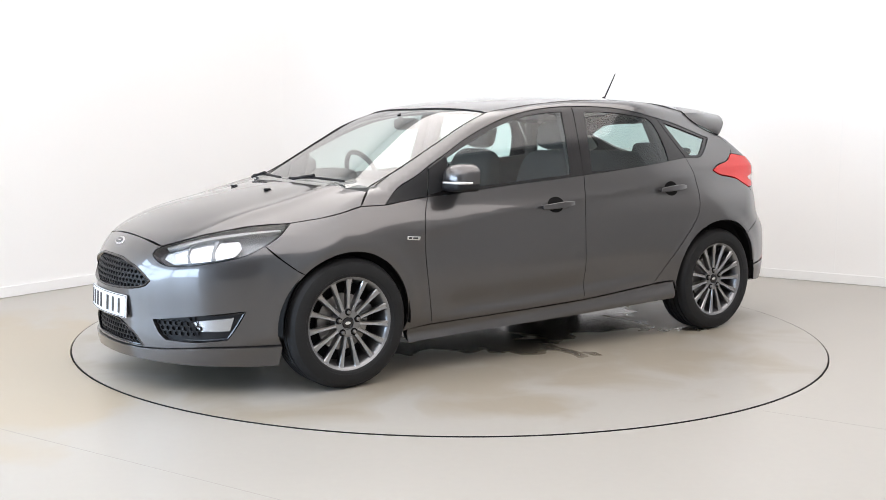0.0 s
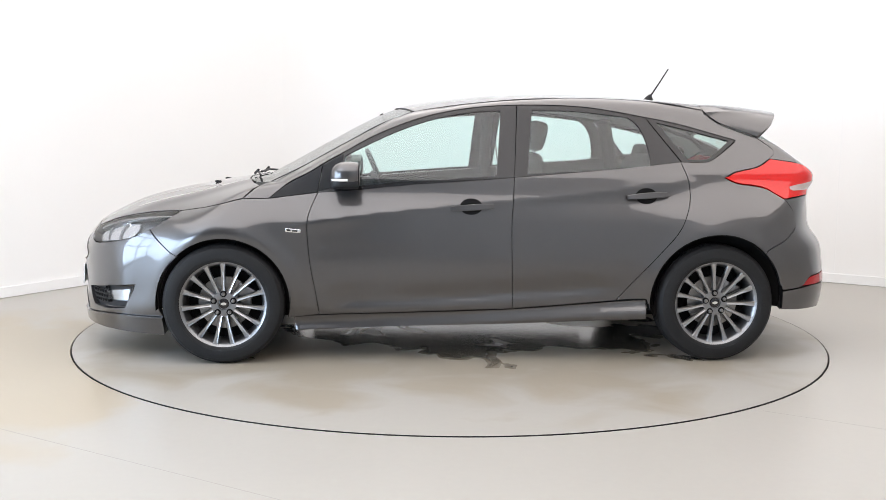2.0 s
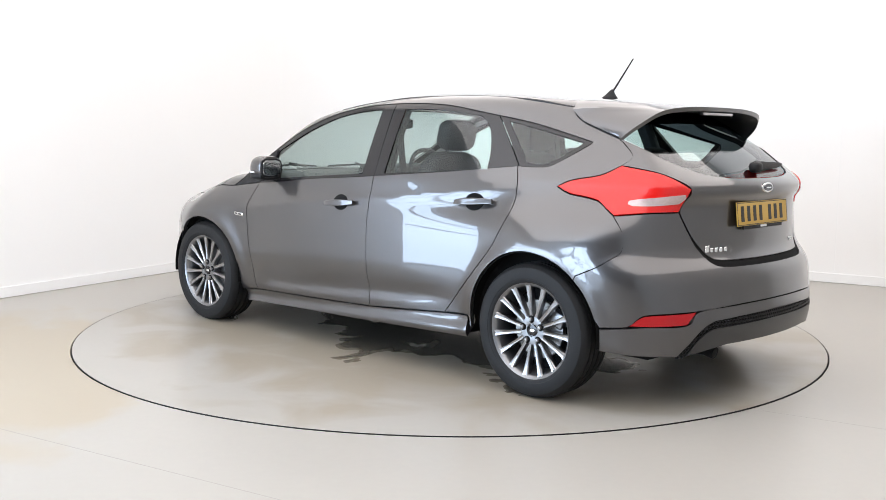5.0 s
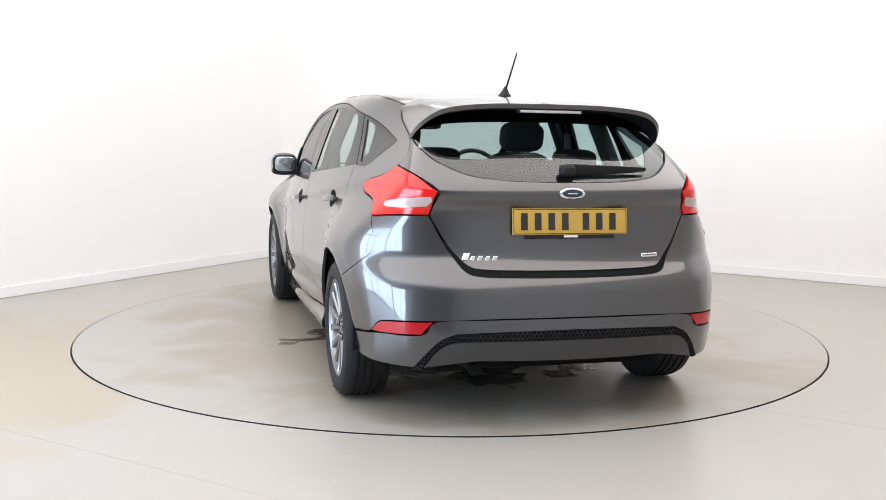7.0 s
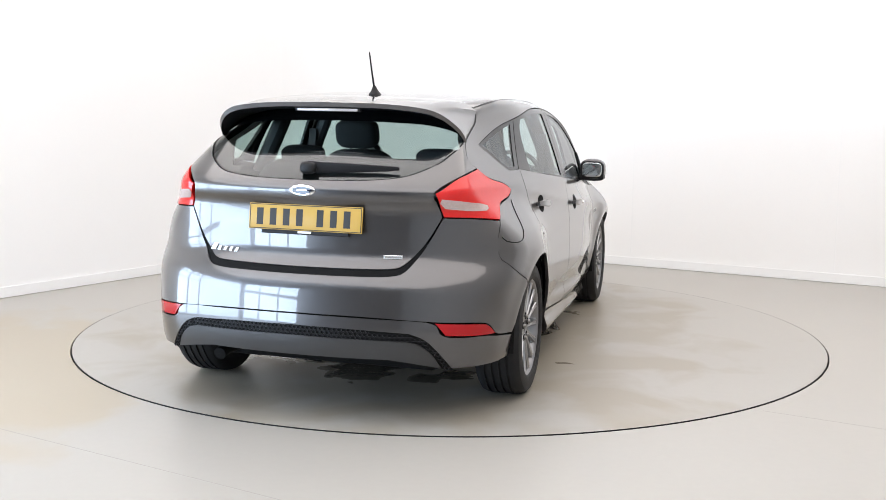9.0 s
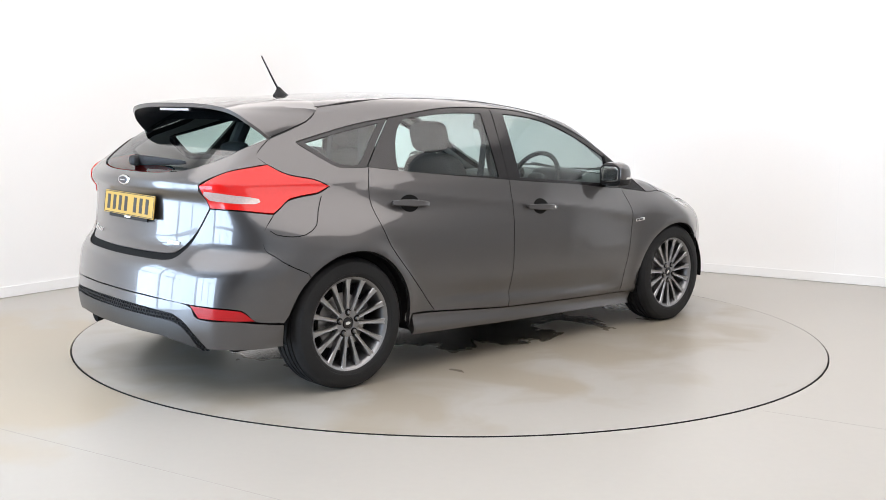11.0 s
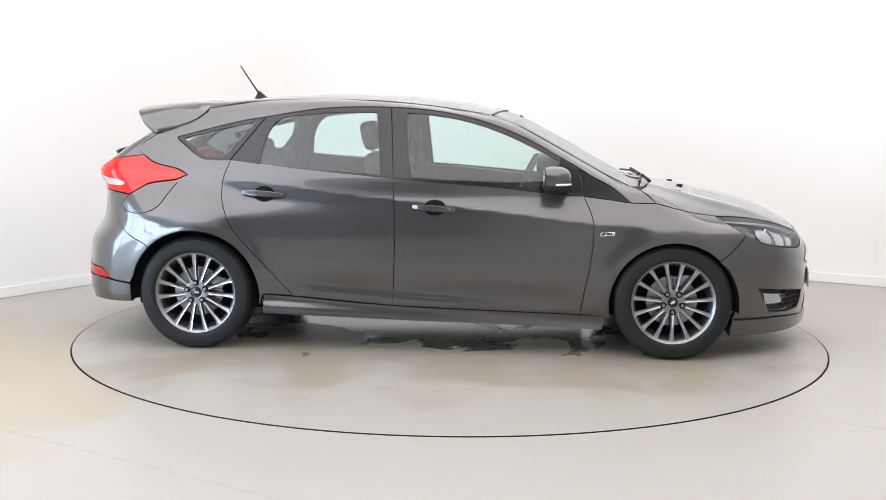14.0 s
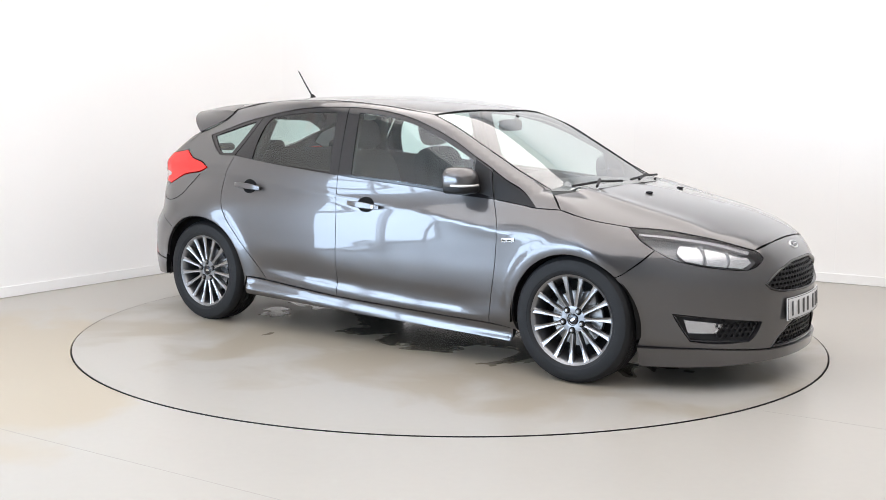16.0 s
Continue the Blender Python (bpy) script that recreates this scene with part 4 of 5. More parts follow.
# ---- wheels ----
def wheel_parts():
    axle = .765
    bm = lathe([(.150, -.10), (.205, -.095), (.207, -.06), (.196, -.02), (.198, .04), (.208, .075), (.214, .088), (.222, .094), (.230, .099), (.2335, .097), (.2335, .088), (.226, .08)], 72)
    hub = part("wheel", bm, ALLOY, CAR, "fifteen-spoke grey alloy wheel", True, pose(1.324, axle, .3185), False)
    tyre = [(.221, -.088), (.232, -.104), (.262, -.111), (.292, -.106), (.311, -.092), (.3175, -.075)]
    for y in (-.052, -.018, .018, .052):
        tyre += [(.3205, y - .0055), (.3135, y - .0045), (.3135, y + .0045), (.3205, y + .0055)]
    tyre += [(.3175, .075), (.311, .092), (.300, .101), (.2985, .1035), (.292, .106), (.262, .111), (.246, .1095), (.2445, .1075), (.240, .107), (.232, .104), (.221, .088)]
    part("tyre", lathe(tyre, 96), TYRE, hub, "black rubber tyre with four tread grooves", True)
    bm = lathe([(.0005, .066), (.030, .066), (.032, .074), (.050, .0765), (.066, .0745), (.072, .066), (.074, .03), (.06, .0)], 48)
    part("hub_face", bm, ALLOY, hub, "", True)
    spoke = bmesh.new()
    rows = []
    for r, w, y, d in ((.066, .0105, .077, .03), (.10, .0095, .0795, .032), (.14, .0105, .083, .034), (.18, .0125, .087, .034), (.205, .0145, .090, .03), (.219, .019, .0925, .02), (.226, .022, .094, .012)):
        rows.append([(r, y - d, -w * .8), (r, y - .006, -w), (r, y - .0005, -w * .72), (r, y - .0035, 0), (r, y - .0005, w * .72), (r, y - .006, w), (r, y - d, w * .8), (r, y - d, -w * .8)])
    loft(rows, spoke)
    first = part("spoke", spoke, ALLOY_CUT, hub, "", True, Matrix.Rotation(radians(-90), 4, "Y"))
    for i in range(1, 15):
        s = new("spoke", first.data)
        s.parent, s.matrix_basis = hub, Matrix.Rotation(radians(24 * i - 90), 4, "Y")
    bm = lathe([(.0005, .0735), (.018, .0735), (.0255, .071), (.0275, .066)], 32)
    part("centre_cap", bm, GLOSS, hub, "gloss black centre cap", True)
    bm = lathe([(.0, .0746), (.010, .0746), (.010, .0738), (0.0, .0738)], 20)
    bmesh.ops.scale(bm, vec=(1.5, 1, .75), verts=bm.verts)
    part("cap_emblem", bm, CHROME, hub, "small chrome oval")
    nut = bmesh.new()
    lathe([(.0005, .090), (.0075, .0895), (.0098, .086), (.0100, .072), (.0145, .0705), (.0150, .066)], 6 * 3, nut)
    one = part("wheel_nut", nut, DISC, hub, "chrome wheel nut", True, pose(0, 0, .054))
    for i in range(1, 5):
        a = 2 * math.pi * i / 5
        n_ = new("wheel_nut", one.data)
        n_.parent, n_.matrix_basis = hub, pose(.054 * math.sin(a), 0, .054 * math.cos(a))
        n_["label"] = "chrome wheel nut"
    # dark discs proud of the hub stand for the shade in the nut holes
    shade_disc = lathe([(.0005, .0785), (.0155, .0785), (.0175, .0765), (.0175, .07)], 20)
    dark = part("nut_shade", shade_disc, DARK, hub, "dark disc painting the shade round a wheel nut", True, pose(0, 0, .054))
    for i in range(1, 5):
        a = 2 * math.pi * i / 5
        n_ = new("nut_shade", dark.data)
        n_.parent, n_.matrix_basis = hub, pose(.054 * math.sin(a), 0, .054 * math.cos(a))
        n_["label"] = "dark disc painting the shade round a wheel nut"
    bm = lathe([(.07, .022), (.139, .022), (.139, -.002), (.07, -.002), (.07, .05), (.0, .05)], 48)
    part("brake_disc", bm, DISC, hub, "steel brake disc", True)
    part("brake_caliper", box(.10, .05, .075, (-.105, .01, .055), .012, 2, None, Matrix.Rotation(radians(-28), 4, "Y")), ALLOY, hub, "dull grey brake caliper", True)
    part("backplate", lathe([(.0, -.03), (.20, -.03), (.20, -.034), (.0, -.034)], 40), DARK, hub, "dark brake backplate")
    copy_thing(hub, pose(-1.324, axle, .3185, 0, 5, 0))
    for x, a in ((1.324, 36), (-1.324, 2)):
        copy_thing(hub, pose(x, -axle, .3185, 0, a, 180))


def wheel_wells():
    for x, zc, r in ((1.324, .312, .352), (-1.324, .318, .372)):
        for s in (1, -1):
            rows = []
            for y in (.858, .80, .55, .545):
                k = r if y > .55 else .02
                rows.append([(x + k * math.cos(a), s * (y if y > .81 else y), zc + k * math.sin(a)) for a in np.linspace(radians(-6), radians(186), 40)])
            part("wheel_arch_liner", loft(rows), DARK, CAR, "black wheel arch liner", True)
    for s in (1, -1):
        part("mud_flap", box(.012, .17, .10, (1.655, s * .655, .185), .004), BLACK, CAR, "black spoiler flap before the wheel")


def underbody():
    part("underbody", box(3.45, 1.06, .12, (-.05, 0, .245), .03), DARK, CAR, "dark underbody")
    part("floor_pan", box(1.75, 1.56, .05, (.06, 0, .225), .01), DARK, CAR, "dark floor pan")
    part("engine_bay_shield", box(.62, 1.05, .42, (1.62, 0, .45), .05), DARK, CAR, "dark engine bay inner panel")
    part("boot_tub", box(.75, 1.10, .40, (-1.62, 0, .50), .05), DARK, CAR, "dark boot tub")
    part("exhaust_pipe", tube([(-1.70, .40, .25), (-1.98, .40, .262), (-2.03, .40, .250)], .028, 16), DARK, CAR, "dull steel exhaust tailpipe", True)
    part("rear_axle_beam", tube([(-1.30, -.6, .26), (-1.30, .6, .26)], .04, 12), DARK, CAR, "dark rear axle beam", True)


# ---- fittings on the body ----
def sheet_at(way, pair):
    p = on(way, [pair])
    return Vector(p[0]), Vector(facing(p)[0])


def frame_at(p, n, up=(0, 0, 1)):
    n = Vector(n).normalized()
    x = Vector(up).cross(n).normalized()
    y = n.cross(x)
    m = Matrix((x, y, n)).transposed().to_4x4()
    m.translation = p
    return m


def oval(rx, ry, h, steps=40, bm=None):
    bm = lathe([(.0005, h), (.86, h), (1.0, h * .4), (1.0, -.004)], steps, bm, "z")
    bmesh.ops.scale(bm, vec=(rx, ry, 1), verts=bm.verts)
    return bm


def handles_and_badges():
    for s in (1, -1):
        for x, z in ((.015, .826), (-.935, .885)):
            p, n = sheet_at("side", (x, z))
            p.y, n.y = p.y * s, n.y * s
            m = TILT @ frame_at(p, n)
            k = -s
            cup = [(x + .004 + .060 * math.cos(a), z + .003 + .043 * math.sin(a)) for a in np.linspace(0, 2 * math.pi, 33)[:-1]]
            # flat dark patch on the skin stands for the shaded hollow behind the handle
            panel("handle_cup_shade", on("side", cup), "side", DARK, CAR, s, sink=-.0012, lip=.004, gap=0, res=.02, label="dark patch painting the shade of the handle recess")
            bm = bmesh.new()
            rows = []
            for i in range(13):
                u = -1 + 2 * i / 12
                h = .011 + .006 * (1 - u * u)
                lift = .036 - .014 * abs(u) ** 3
                rows.append([(u * .116, h * math.cos(a), lift + .0085 * math.sin(a) - .006 * (1 - abs(math.cos(a)))) for a in np.linspace(0, 2 * math.pi, 13)])
            loft(rows, bm)
            for r_ in (0, 12):
                bmesh.ops.contextual_create(bm, geom=[v for v in bm.verts if abs(v.co.x - (-1 + 2 * r_ / 12) * .116) < 1e-5])
            tilt_ = -3.8 * k
            h = part("door_handle", bm, PAINT, CAR, "body-coloured pull handle", True, m @ pose(0, 0, 0, 0, 0, tilt_))
            for e in (-.10, .10):
                part("handle_foot", box(.022, .020, .03, (e, 0, .013), .005), PAINT, h)
            if x > 0 and s < 0:
                part("key_lock", oval(.008, .008, .004, 20), CHROME, h, "chrome key lock", True, pose(-.085 * -k, 0, .040))
        p, n = sheet_at("side", (.957, .700))
        p.y, n.y = p.y * s, n.y * s
        b = part("wing_badge", box(.082, .020, .004, (0, 0, .002), .003), CHROME, CAR, "small silver wing badge", True, TILT @ frame_at(p, n) @ pose(0, 0, 0, 0, 0, -5 * s))
        for i, w in enumerate((.020, .030)):
            part("badge_bar", box(w, .009, .001, (-.022 + .032 * i, 0, .0045)), INK, b, "dark lettering bar")
    # bonnet washer jets
    for y in (.21, -.21):
        p, n = sheet_at("top", (1.435, y))
        part("washer_jet", puff(.020, .012, .007, (0, 0, .004), .7, None, None, 12, 8), BLACK, CAR, "black washer jet", True, TILT @ Matrix.Translation(p))
    p, n = sheet_at("front", (0, .682))
    b = part("front_badge", oval(.058, .024, .006), CHROME, CAR, "blue oval nose badge with chrome edge", True, TILT @ frame_at(p, n))
    part("badge_field", oval(.050, .018, .0075), BADGE_BLUE, b, "dark blue oval field", True)
    part("badge_bar", box(.044, .005, .001, (0, 0, .0078)), CHROME, b, "silver lettering bar")
    p, n = sheet_at("rear", (0, .992))
    b = part("tail_badge", oval(.058, .024, .006), CHROME, CAR, "blue oval tailgate badge with chrome edge", True, TILT @ frame_at(p, n))
    part("badge_field", oval(.050, .018, .0075), BADGE_BLUE, b, "dark blue oval field", True)
    part("badge_bar", box(.044, .005, .001, (0, 0, .0078)), CHROME, b, "silver lettering bar")
    # model name on the tailgate, drawn as slanted bars
    p, n = sheet_at("rear", (.385, .722))
    base = None
    for i, (w, h) in enumerate(((.034, .034), (.024, .022), (.024, .022), (.024, .022), (.024, .022))):
        bm = box(w * .8, h * .9, .003, (0, h * .5 - .004, .0015), .002)
        for v in bm.verts:
            v.co.x += v.co.y * .35
        m = pose(-.062 + .031 * i, -.011, 0)
        if base is None:
            base = part("model_badge", bm, CHROME, CAR, "silver slanted tailgate lettering shapes", False, TILT @ frame_at(p, n) @ m)
        else:
            part("badge_stroke", bm, CHROME, base, "", False, pose(.031 * i, 0, 0))
    p, n = sheet_at("rear", (-.392, .722))
    b = part("engine_badge", box(.082, .017, .004, (0, 0, .002), .002), CHROME, CAR, "silver engine badge", False, TILT @ frame_at(p, n))
    part("badge_bar", box(.068, .006, .001, (0, 0, .0045)), ALLOY, b, "grey lettering bar")


def bent(bm, k):
    """Cuts a flat block into strips and curves it back towards its ends."""
    for c in np.linspace(-.24, .24, 13):
        bmesh.ops.bisect_plane(bm, geom=bm.verts[:] + bm.edges[:] + bm.faces[:], plane_co=(c, 0, 0), plane_no=(1, 0, 0))
    for v in bm.verts:
        v.co.z -= k * v.co.x ** 2
    return bm


def plates():
    for name, x, z, rz, mat, lean, k in (("rear_plate", -2.027, .873, -90, YELLOW, 7, 0), ("front_plate", 2.232, .390, 90, WHITE_PLATE, 3, .45)):
        m = TILT @ pose(x, -.005, z) @ pose(0, 0, 0, 0, 0, rz) @ pose(0, 0, 0, 90 - lean, 0, 0)
        p = part(name, bent(box(.520, .111, .006, (0, 0, 0), .002, 2), k), mat, CAR, "yellow rear number plate with plain dark bars" if x < 0 else "white front number plate with plain dark bars", True, m)
        edge = bmesh.new()
        for w, h, ax, ay in ((.512, .003, 0, .051), (.512, .003, 0, -.051), (.003, .105, .2545, 0), (.003, .105, -.2545, 0)):
            box(w, h, .0008, (ax, ay, .0034), 0, 1, edge)
        part("plate_border", bent(edge, k), INK, p, "thin black border")
        at = -.208
        for i in range(7):
            part("character_bar", box(.030, .072, .001, (at, 0, .0036 - k * at * at)), INK, p, "plain dark bar")
            at += .061 if i != 3 else .094
        if x < 0:
            part("plate_holder", box(.40, .020, .010, (0, -.062, -.004), .003), BLACK, p, "black plate holder")
            part("holder_bar", box(.062, .010, .001, (0, -.062, .0015)), WHITE_PLATE, p, "white lettering bar")


def mirrors():
    for s in (1, -1):
        at = Vector((.668, .876 * s, .995))
        bm = puff(.090, .084, .069, (0, 0, 0), .74, None, None, 32, 20)
        for v in bm.verts:
            v.co.x += -.10 * v.co.y * s - .12 * max(v.co.z, 0)
            if v.co.x < -.052:
                v.co.x = -.052 + (v.co.x + .052) * .15
        shell = part("door_mirror", bm, PAINT, CAR, "body-coloured door mirror with indicator strip", True, TILT @ Matrix.Translation(at))
        bm = puff(.090, .082, .033, (0, -.002 * s, -.042), .6, None, None, 32, 14)
        for v in bm.verts:
            v.co.x += -.10 * v.co.y * s
            v.co.x = max(v.co.x, -.053)
        part("lower_shell", bm, BLACK, shell, "black lower mirror shell", True)
        bm = puff(.0935, .084, .0105, (0, .004 * s, -.026), .6, None, None, 32, 10)
        for v in bm.verts:
            v.co.x += -.10 * v.co.y * s
            v.co.x = max(v.co.x, .0)
        part("indicator", bm, PALE_CLEAR, shell, "clear indicator strip", True)
        bm = puff(.006, .076, .056, (-.056, 0, -.002), .5, None, None, 24, 12)
        part("mirror_rim", bm, BLACK, shell, "black mirror rim", True)
        bm = puff(.003, .065, .046, (-.0615, 0, -.002), .5, None, None, 24, 12)
        part("mirror_glass", bm, CHROME, shell, "mirror glass", True)
        part("mirror_arm", tube([(.02, -.085 * s, -.05), (.03, -.075 * s, -.05), (.02, -.03 * s, -.045)], .030, 12, None, .02), BLACK, shell, "black mirror arm", True)
        sail = on("side", ring([(.80, 1.04), (.695, 1.10)], [(.695, 1.10), (.70, .932)], [(.70, .932), (.826, .905)], [(.826, .905), (.80, 1.04)]))
        panel("mirror_sail", sail, "side", BLACK, CAR, s, sink=-.004, lip=.012, gap=.001, label="black mirror mounting triangle")


def spoiler():
    root = rail([(-1.27, 0, 1.404), (-1.28, .3, 1.392), (SEAM, .545, 1.357), (-1.341, .571, 1.318), (-1.388, .581, 1.287), (-1.485, .586, 1.251), (-1.60, .594, 1.212)], .01)
    trail = rail([(-1.785, 0, 1.362), (-1.78, .25, 1.359), (-1.765, .42, 1.345), (-1.745, .50, 1.325), (-1.71, .555, 1.288), (-1.66, .588, 1.246), (-1.61, .600, 1.206)], .01)

    def even(c, n=41):
        d = np.r_[0, np.cumsum(np.linalg.norm(np.diff(c, axis=0), axis=1))]
        u = np.linspace(0, d[-1], n)
        return np.stack([np.interp(u, d, c[:, i]) for i in range(3)], 1)
    top = on("top", np.minimum(root[:, :2], [9, .543]))
    high = root[:, 1] < .54
    root[high, 2] = top[high, 2] + .001
    root, trail = even(root), even(trail)
    rows = []
    for k in range(9):
        f = k / 8
        r = root * (1 - f) + trail * f
        r[:, 2] += .012 * np.sin(math.pi * f) * np.linspace(1, .3, len(r)) + (.004 if k else .0)
        rows.append(r)
    lip = trail + np.array([.006, 0, -.016])
    lip[:, 1] -= .004 * np.linspace(0, 1, len(lip))

    def whole(r):
        m = r[::-1] * (1, -1, 1)
        return np.vstack([m[:-1], r])
    bm = loft([whole(r) for r in rows] + [whole(lip)])
    wing = part("roof_spoiler", bm, PAINT, CAR, "body-coloured roof spoiler with black underside", True)
    under = even(rail([(-1.47, 0, 1.352), (-1.48, .3, 1.345), (-1.50, .48, 1.31), (-1.54, .555, 1.26), (-1.605, .585, 1.207)], .01))
    rows = [whole(lip * (1 - f) + under * f + np.array([0, 0, -.010 * math.sin(math.pi * f)])) for f in np.linspace(0, 1, 7)]
    part("spoiler_underside", loft(rows), BLACK, wing, "black spoiler underside", True)
    bm = box(.020, .31, .018, (-1.762, 0, 1.334), .005)
    lamp = part("brake_light", bm, BLACK, wing, "high-level brake light bar", True)
    part("brake_lens", box(.006, .285, .012, (-1.774, 0, 1.333), .002), PALE_GREY, lamp, "pale grey brake light lens", True)
    for s in (1, -1):
        root_line = [tuple(p * (1, s, 1)) for p in rail([(SEAM, .545, 1.359), (-1.341, .573, 1.320), (-1.388, .583, 1.289), (-1.485, .588, 1.253), (-1.60, .596, 1.214)], .03)]
        part("spoiler_seam", tube(root_line, .0028, 6), BLACK, CAR, "black seam round the spoiler root")
        part("roof_seam", tube([(-1.272, 0, 1.4035), (-1.285, .3 * s, 1.391), (SEAM - .002, .545 * s, 1.357)], .003, 6), BLACK, CAR, "black roof seam")


def aerial_and_wipers():
    bm = lathe([(.050, -.012), (.047, .004), (.034, .014), (.020, .030), (.012, .042), (.008, .046), (.0005, .047)], 28, axis="z")
    bmesh.ops.scale(bm, vec=(1, .62, 1), verts=bm.verts)
    for v in bm.verts:
        v.co.x -= .35 * max(v.co.z, 0)
    bmesh.ops.translate(bm, vec=(-1.140, 0, 1.415), verts=bm.verts)
    base = part("aerial", bm, BLACK, CAR, "black whip aerial", True)
    part("mast", tube([(-1.153, 0, 1.440), (-1.210, -.006, 1.525), (-1.270, -.013, 1.618)], .0055, 8, None, .0035), BLACK, base, "black whip mast", True)
    for a, b, pivot in (((1.155, .52), (1.215, .03), (1.225, .10)), ((1.215, -.08), (1.155, -.55), (1.222, -.42))):
        p, n = sheet_at("top", a)
        q, k = sheet_at("top", b)
        r, _ = sheet_at("top", pivot)
        p, q = p + n * .012, q + k * .012
        mid = (p + q) / 2 + Vector((.006, 0, .010))
        blade = part("wiper", tube([tuple(p), tuple((p + mid) / 2), tuple(mid), tuple((q + mid) / 2), tuple(q)], .007, 6), BLACK, CAR, "black windscreen wiper")
        part("wiper_arm", tube([tuple(r + Vector((.01, 0, .012))), tuple(mid + Vector((.004, 0, .012)))], .008, 6), BLACK, blade, "black wiper arm")
    for s in (1, -1):
        edge = [tuple(p * (1, s, 1)) for p in on("top", [(x, y - .004) for x, y in SCREEN_EDGE])]
        part("screen_seal", tube([tuple(p) for p in rail(edge, .05)], .003, 6), BLACK, CAR, "black windscreen edge seal", True)
        ditch = [tuple(p * (1, s, 1) - (0, 0, .0025)) for p in on("top", [(.27, .618), (0, .625), (-.4, .62), (-1.0, .585), (SEAM + .01, .547)])]
        part("roof_strip", tube([tuple(p) for p in rail(ditch, .05)], .0055, 6), GLOSS, CAR, "black roof joint strip", True)
    head = [tuple(p) for p in on("top", [(.318, -.61), (.352, -.45), (.382, -.25), (.407, 0), (.382, .25), (.352, .45), (.318, .61)])]
    part("screen_seal", tube([tuple(p) for p in rail(head, .05)], .0022, 6), BLACK, CAR, "black windscreen edge seal", True)
    # rear wiper with its covered pivot
    rows = []
    for i in range(12):
        f = i / 11
        p, n = sheet_at("rear", (.01 - .40 * f, 1.073 + .004 * f))
        r = .019 * (1 - f) ** .6 + .004
        rows.append([tuple(p + n * (.016 + .018 * math.cos(a) * (1 - .6 * f)) + Vector((0, 0, r * math.sin(a)))) for a in np.linspace(0, 2 * math.pi, 13)])
    bm = loft(rows)
    bmesh.ops.holes_fill(bm, edges=bm.edges)
    wiper = part("rear_wiper", bm, BLACK, CAR, "black rear wiper with moulded arm", True)
    p, n = sheet_at("rear", (.0, 1.068))
    part("pivot_cover", puff(.028, .036, .026, tuple(p + n * .02), .7, None, None, 20, 12), BLACK, wiper, "black pivot cover", True)
    # black edge print, widened to paint in the spoiler's dark reflection on the glass
    frit_and_reflection = both(rail_join([(-1.44, 0, 1.385), (-1.44, .3, 1.375), (-1.47, .48, 1.33), (-1.53, .56, 1.27), (-1.598, .589, 1.214)], [(-1.598, .589, 1.214), (-1.60, .555, 1.232)], [(-1.60, .555, 1.225), (-1.58, .50, 1.25), (-1.59, .40, 1.275), (-1.60, .2, 1.285), (-1.60, 0, 1.288)]))
    panel("window_band", frit_and_reflection, "rear", GLOSS, CAR, sink=.006, lip=0, gap=.003, label="black band atop the rear window, edge print plus painted spoiler reflection")
    # fuel flap outline on the right side
    flap = [(-1.742, .800), (-1.722, .783), (-1.66, .772), (-1.592, .778), (-1.523, .814), (-1.486, .874), (-1.439, .94)]
    pts = [tuple((p + .0006 * n) * (1, -1, 1)) for p, n in zip(on("side", flow(flap, .03)), facing(on("side", flow(flap, .03))))]
    part("fuel_flap_seam", tube(pts, .0022, 6), DARK, CAR, "dark fuel flap seam")


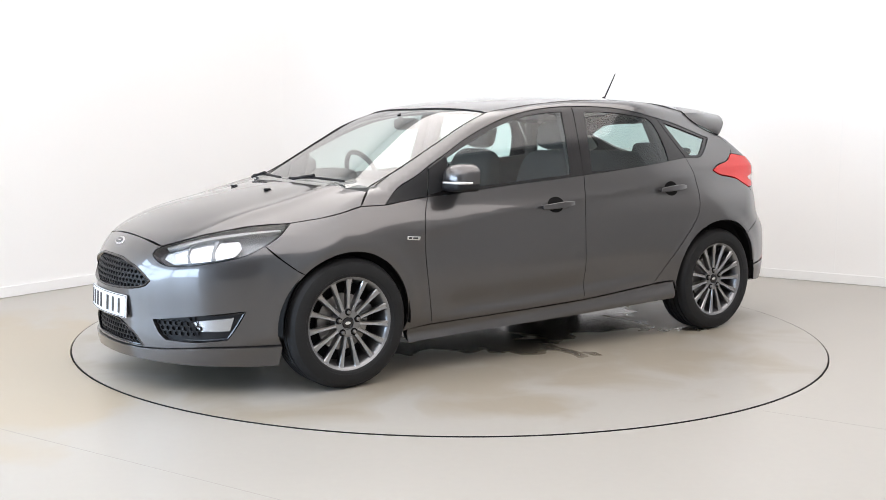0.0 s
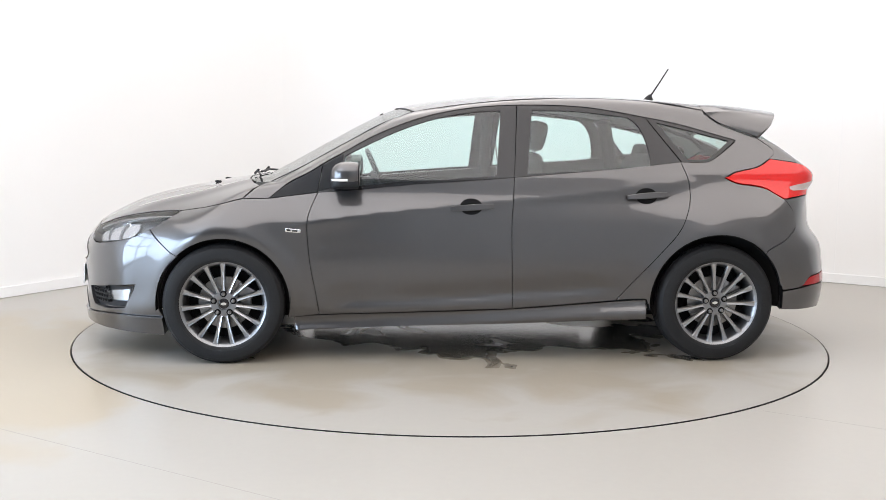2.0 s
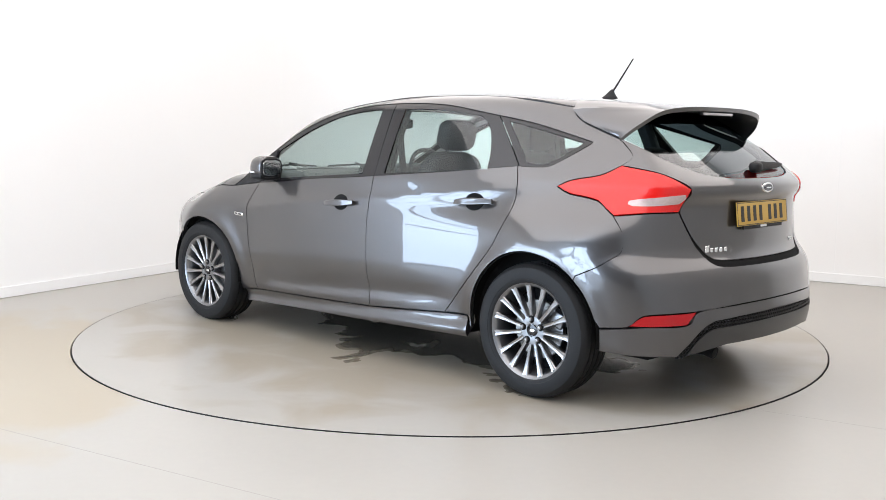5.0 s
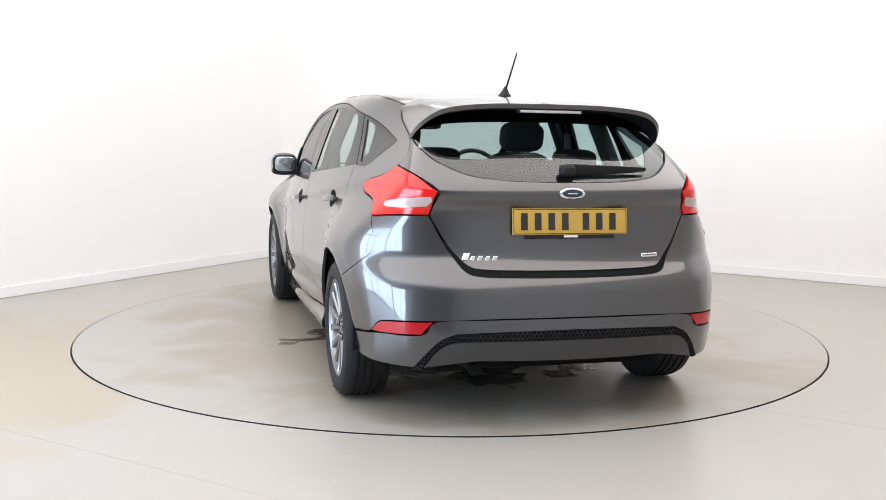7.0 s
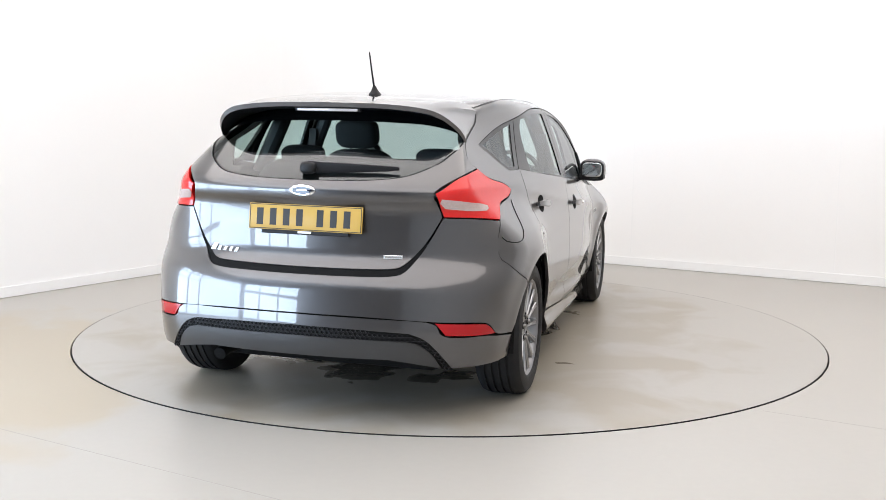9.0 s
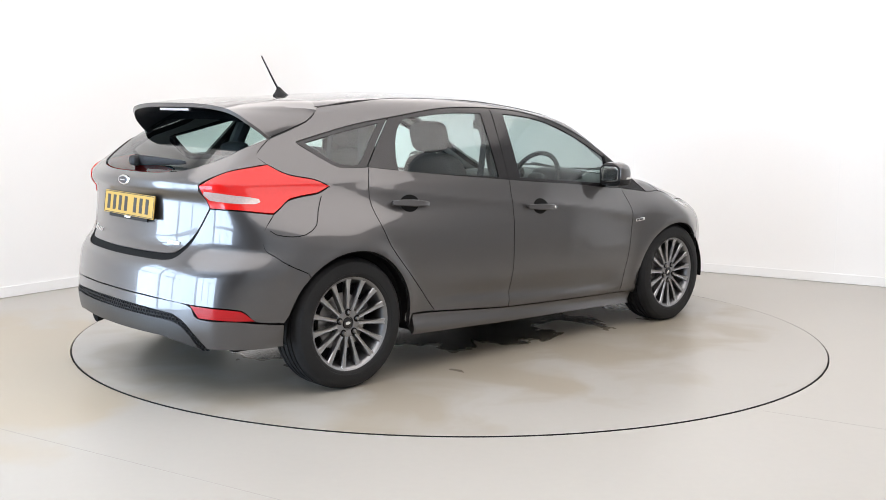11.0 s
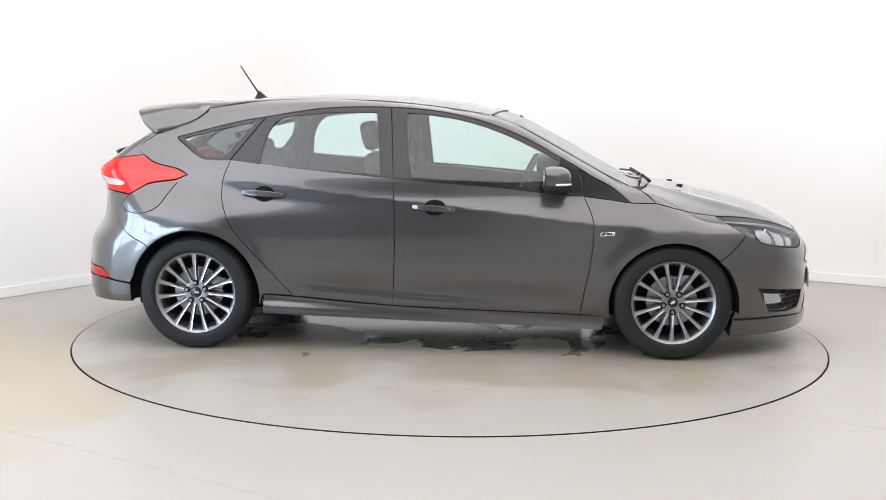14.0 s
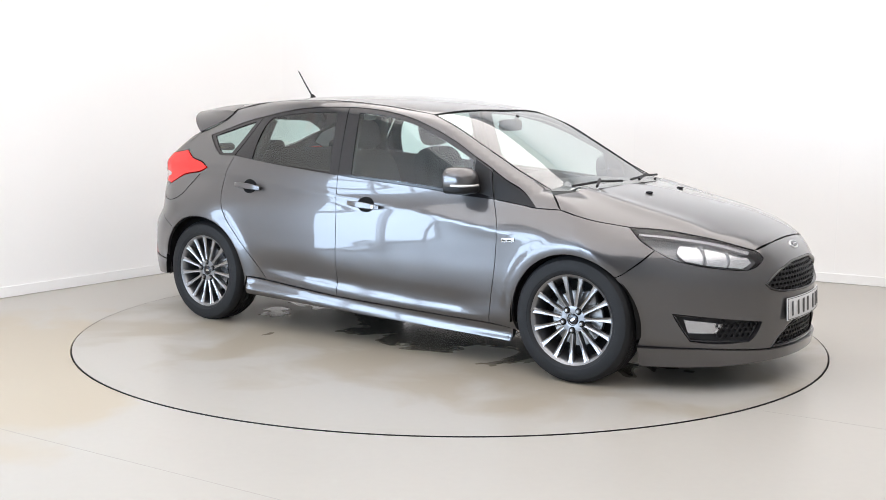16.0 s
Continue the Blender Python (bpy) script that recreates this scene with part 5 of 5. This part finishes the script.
# ---- cabin ----
def cabin():
    lean = Matrix.Rotation(radians(-14), 4, "Y")
    for y in (.37, -.37):
        seat = part("front_seat", puff(.27, .25, .10, (.02, y, .46), .5), SEAT, CAR, "charcoal cloth front seat", True)
        part("backrest", puff(.075, .235, .32, (-.30, y, .80), .5, lean), SEAT, seat, "", True)
        part("headrest", puff(.052, .130, .085, (-.395, y, 1.205), .55, lean), SEAT, seat, "charcoal padded headrest", True)
        for o in (-.045, .045):
            part("headrest_post", tube([(-.372, y + o, 1.06), (-.392, y + o, 1.15)], .006, 8), CHROME, seat, "chrome headrest post", True)
    bench = part("rear_bench", puff(.25, .62, .11, (-.83, 0, .50), .4), SEAT, CAR, "charcoal cloth rear bench", True)
    part("bench_backrest", puff(.08, .62, .30, (-1.14, 0, .80), .35, lean), SEAT, bench, "", True)
    for y in (.36, -.36):
        part("rear_headrest", puff(.042, .115, .05, (-1.205, y, 1.105), .55, lean), SEAT, bench, "charcoal rear headrest", True)
        for o in (-.04, .04):
            part("headrest_post", tube([(-1.195, y + o, 1.04), (-1.212, y + o, 1.11)], .005, 8), CHROME, bench, "chrome headrest post", True)
    part("parcel_shelf", box(.42, 1.06, .02, (-1.55, 0, .965), .006), CABIN, CAR, "charcoal parcel shelf", True)
    dash = part("dashboard", puff(.30, .66, .13, (.93, 0, .83), .45), CABIN, CAR, "charcoal moulded dashboard", True)
    part("binnacle", puff(.10, .17, .05, (.72, -.37, .955), .6), CABIN, dash, "charcoal instrument hood", True)
    part("centre_screen", puff(.03, .13, .07, (.66, 0, .93), .4), GLOSS, dash, "gloss black centre screen", True)
    bm = bmesh.new()
    ring_pts = [(0, .183 * math.cos(a), .183 * math.sin(a)) for a in np.linspace(0, 2 * math.pi, 41)]
    tube(ring_pts, .015, 8, bm)
    puff(.03, .07, .055, (.02, 0, 0), .6, None, bm, 16, 10)
    for a in (0, 180, 270):
        c, d = math.cos(radians(a)), math.sin(radians(a))
        tube([(.015, .05 * c, .05 * d), (.005, .178 * c, .178 * d)], .013, 8, bm)
    part("steering_wheel", bm, CABIN, CAR, "charcoal steering wheel", True, TILT @ pose(.50, -.37, .93, 0, 24, 0))
    m = part("rear_view_mirror", puff(.022, .115, .035, (.44, 0, 1.268), .5), GLOSS, CAR, "black rear-view mirror", True)
    part("mirror_stalk", tube([(.46, 0, 1.275), (.49, 0, 1.325)], .012, 8), GLOSS, m, "black mirror stalk")
    part("mirror_face", box(.003, .20, .052, (.4175, 0, 1.268), .001), CHROME, m, "silvered mirror face")
    for s in (1, -1):
        for x, z0, z1 in ((-.22, .95, 1.34),):
            part("pillar_trim", tube([(x, .755 * s, z0), (x - .005, .69 * s, 1.16), (x - .01, .615 * s, z1)], .04, 10), CABIN, CAR, "charcoal centre pillar trim", True)
        part("rear_pillar_trim", tube([(-1.08, .66 * s, 1.0), (-1.04, .61 * s, 1.15), (-1.0, .56 * s, 1.30)], .045, 10), CABIN, CAR, "charcoal rear pillar trim", True)
        part("seat_belt", box(.004, .045, .30, (-.30, .70 * s, 1.08), 0, 1, None, Matrix.Rotation(radians(8), 4, "Y")), SEAT, CAR, "black seat belt webbing")
    part("grab_shelf", box(.30, 1.0, .30, (1.15, 0, .72), .05), CABIN, CAR, "dark bulkhead behind the dashboard")


BADGE_BLUE = material("badge_blue_enamel", (.006, .010, .026), .2, 0, .5)
PALE_CLEAR = material("clear_indicator_plastic", (.72, .71, .69), .12, .1, 1.0)
PALE_GREY = material("grey_lens_plastic", (.42, .40, .40), .2, 0, 1.0)
wheel_parts()
wheel_wells()
underbody()
handles_and_badges()
plates()
mirrors()
spoiler()
aerial_and_wipers()
cabin()


# ---- the turntable turns, and the car with it ----
def motions():
    deck, vehicle = [], []
    for i in range(33):
        t = i * .5
        a = 215.68 - 15.654 * t
        c, s = math.cos(radians(a)), math.sin(radians(a))
        deck.append((t, pose(0, 0, 0, 0, 0, a)))
        vehicle.append((t, pose(-.0577 * c - .0893 * s, -.0577 * s + .0893 * c, .0, 0, 0, a)))
    walk(TURNTABLE, deck)
    walk(CAR, vehicle)


motions()
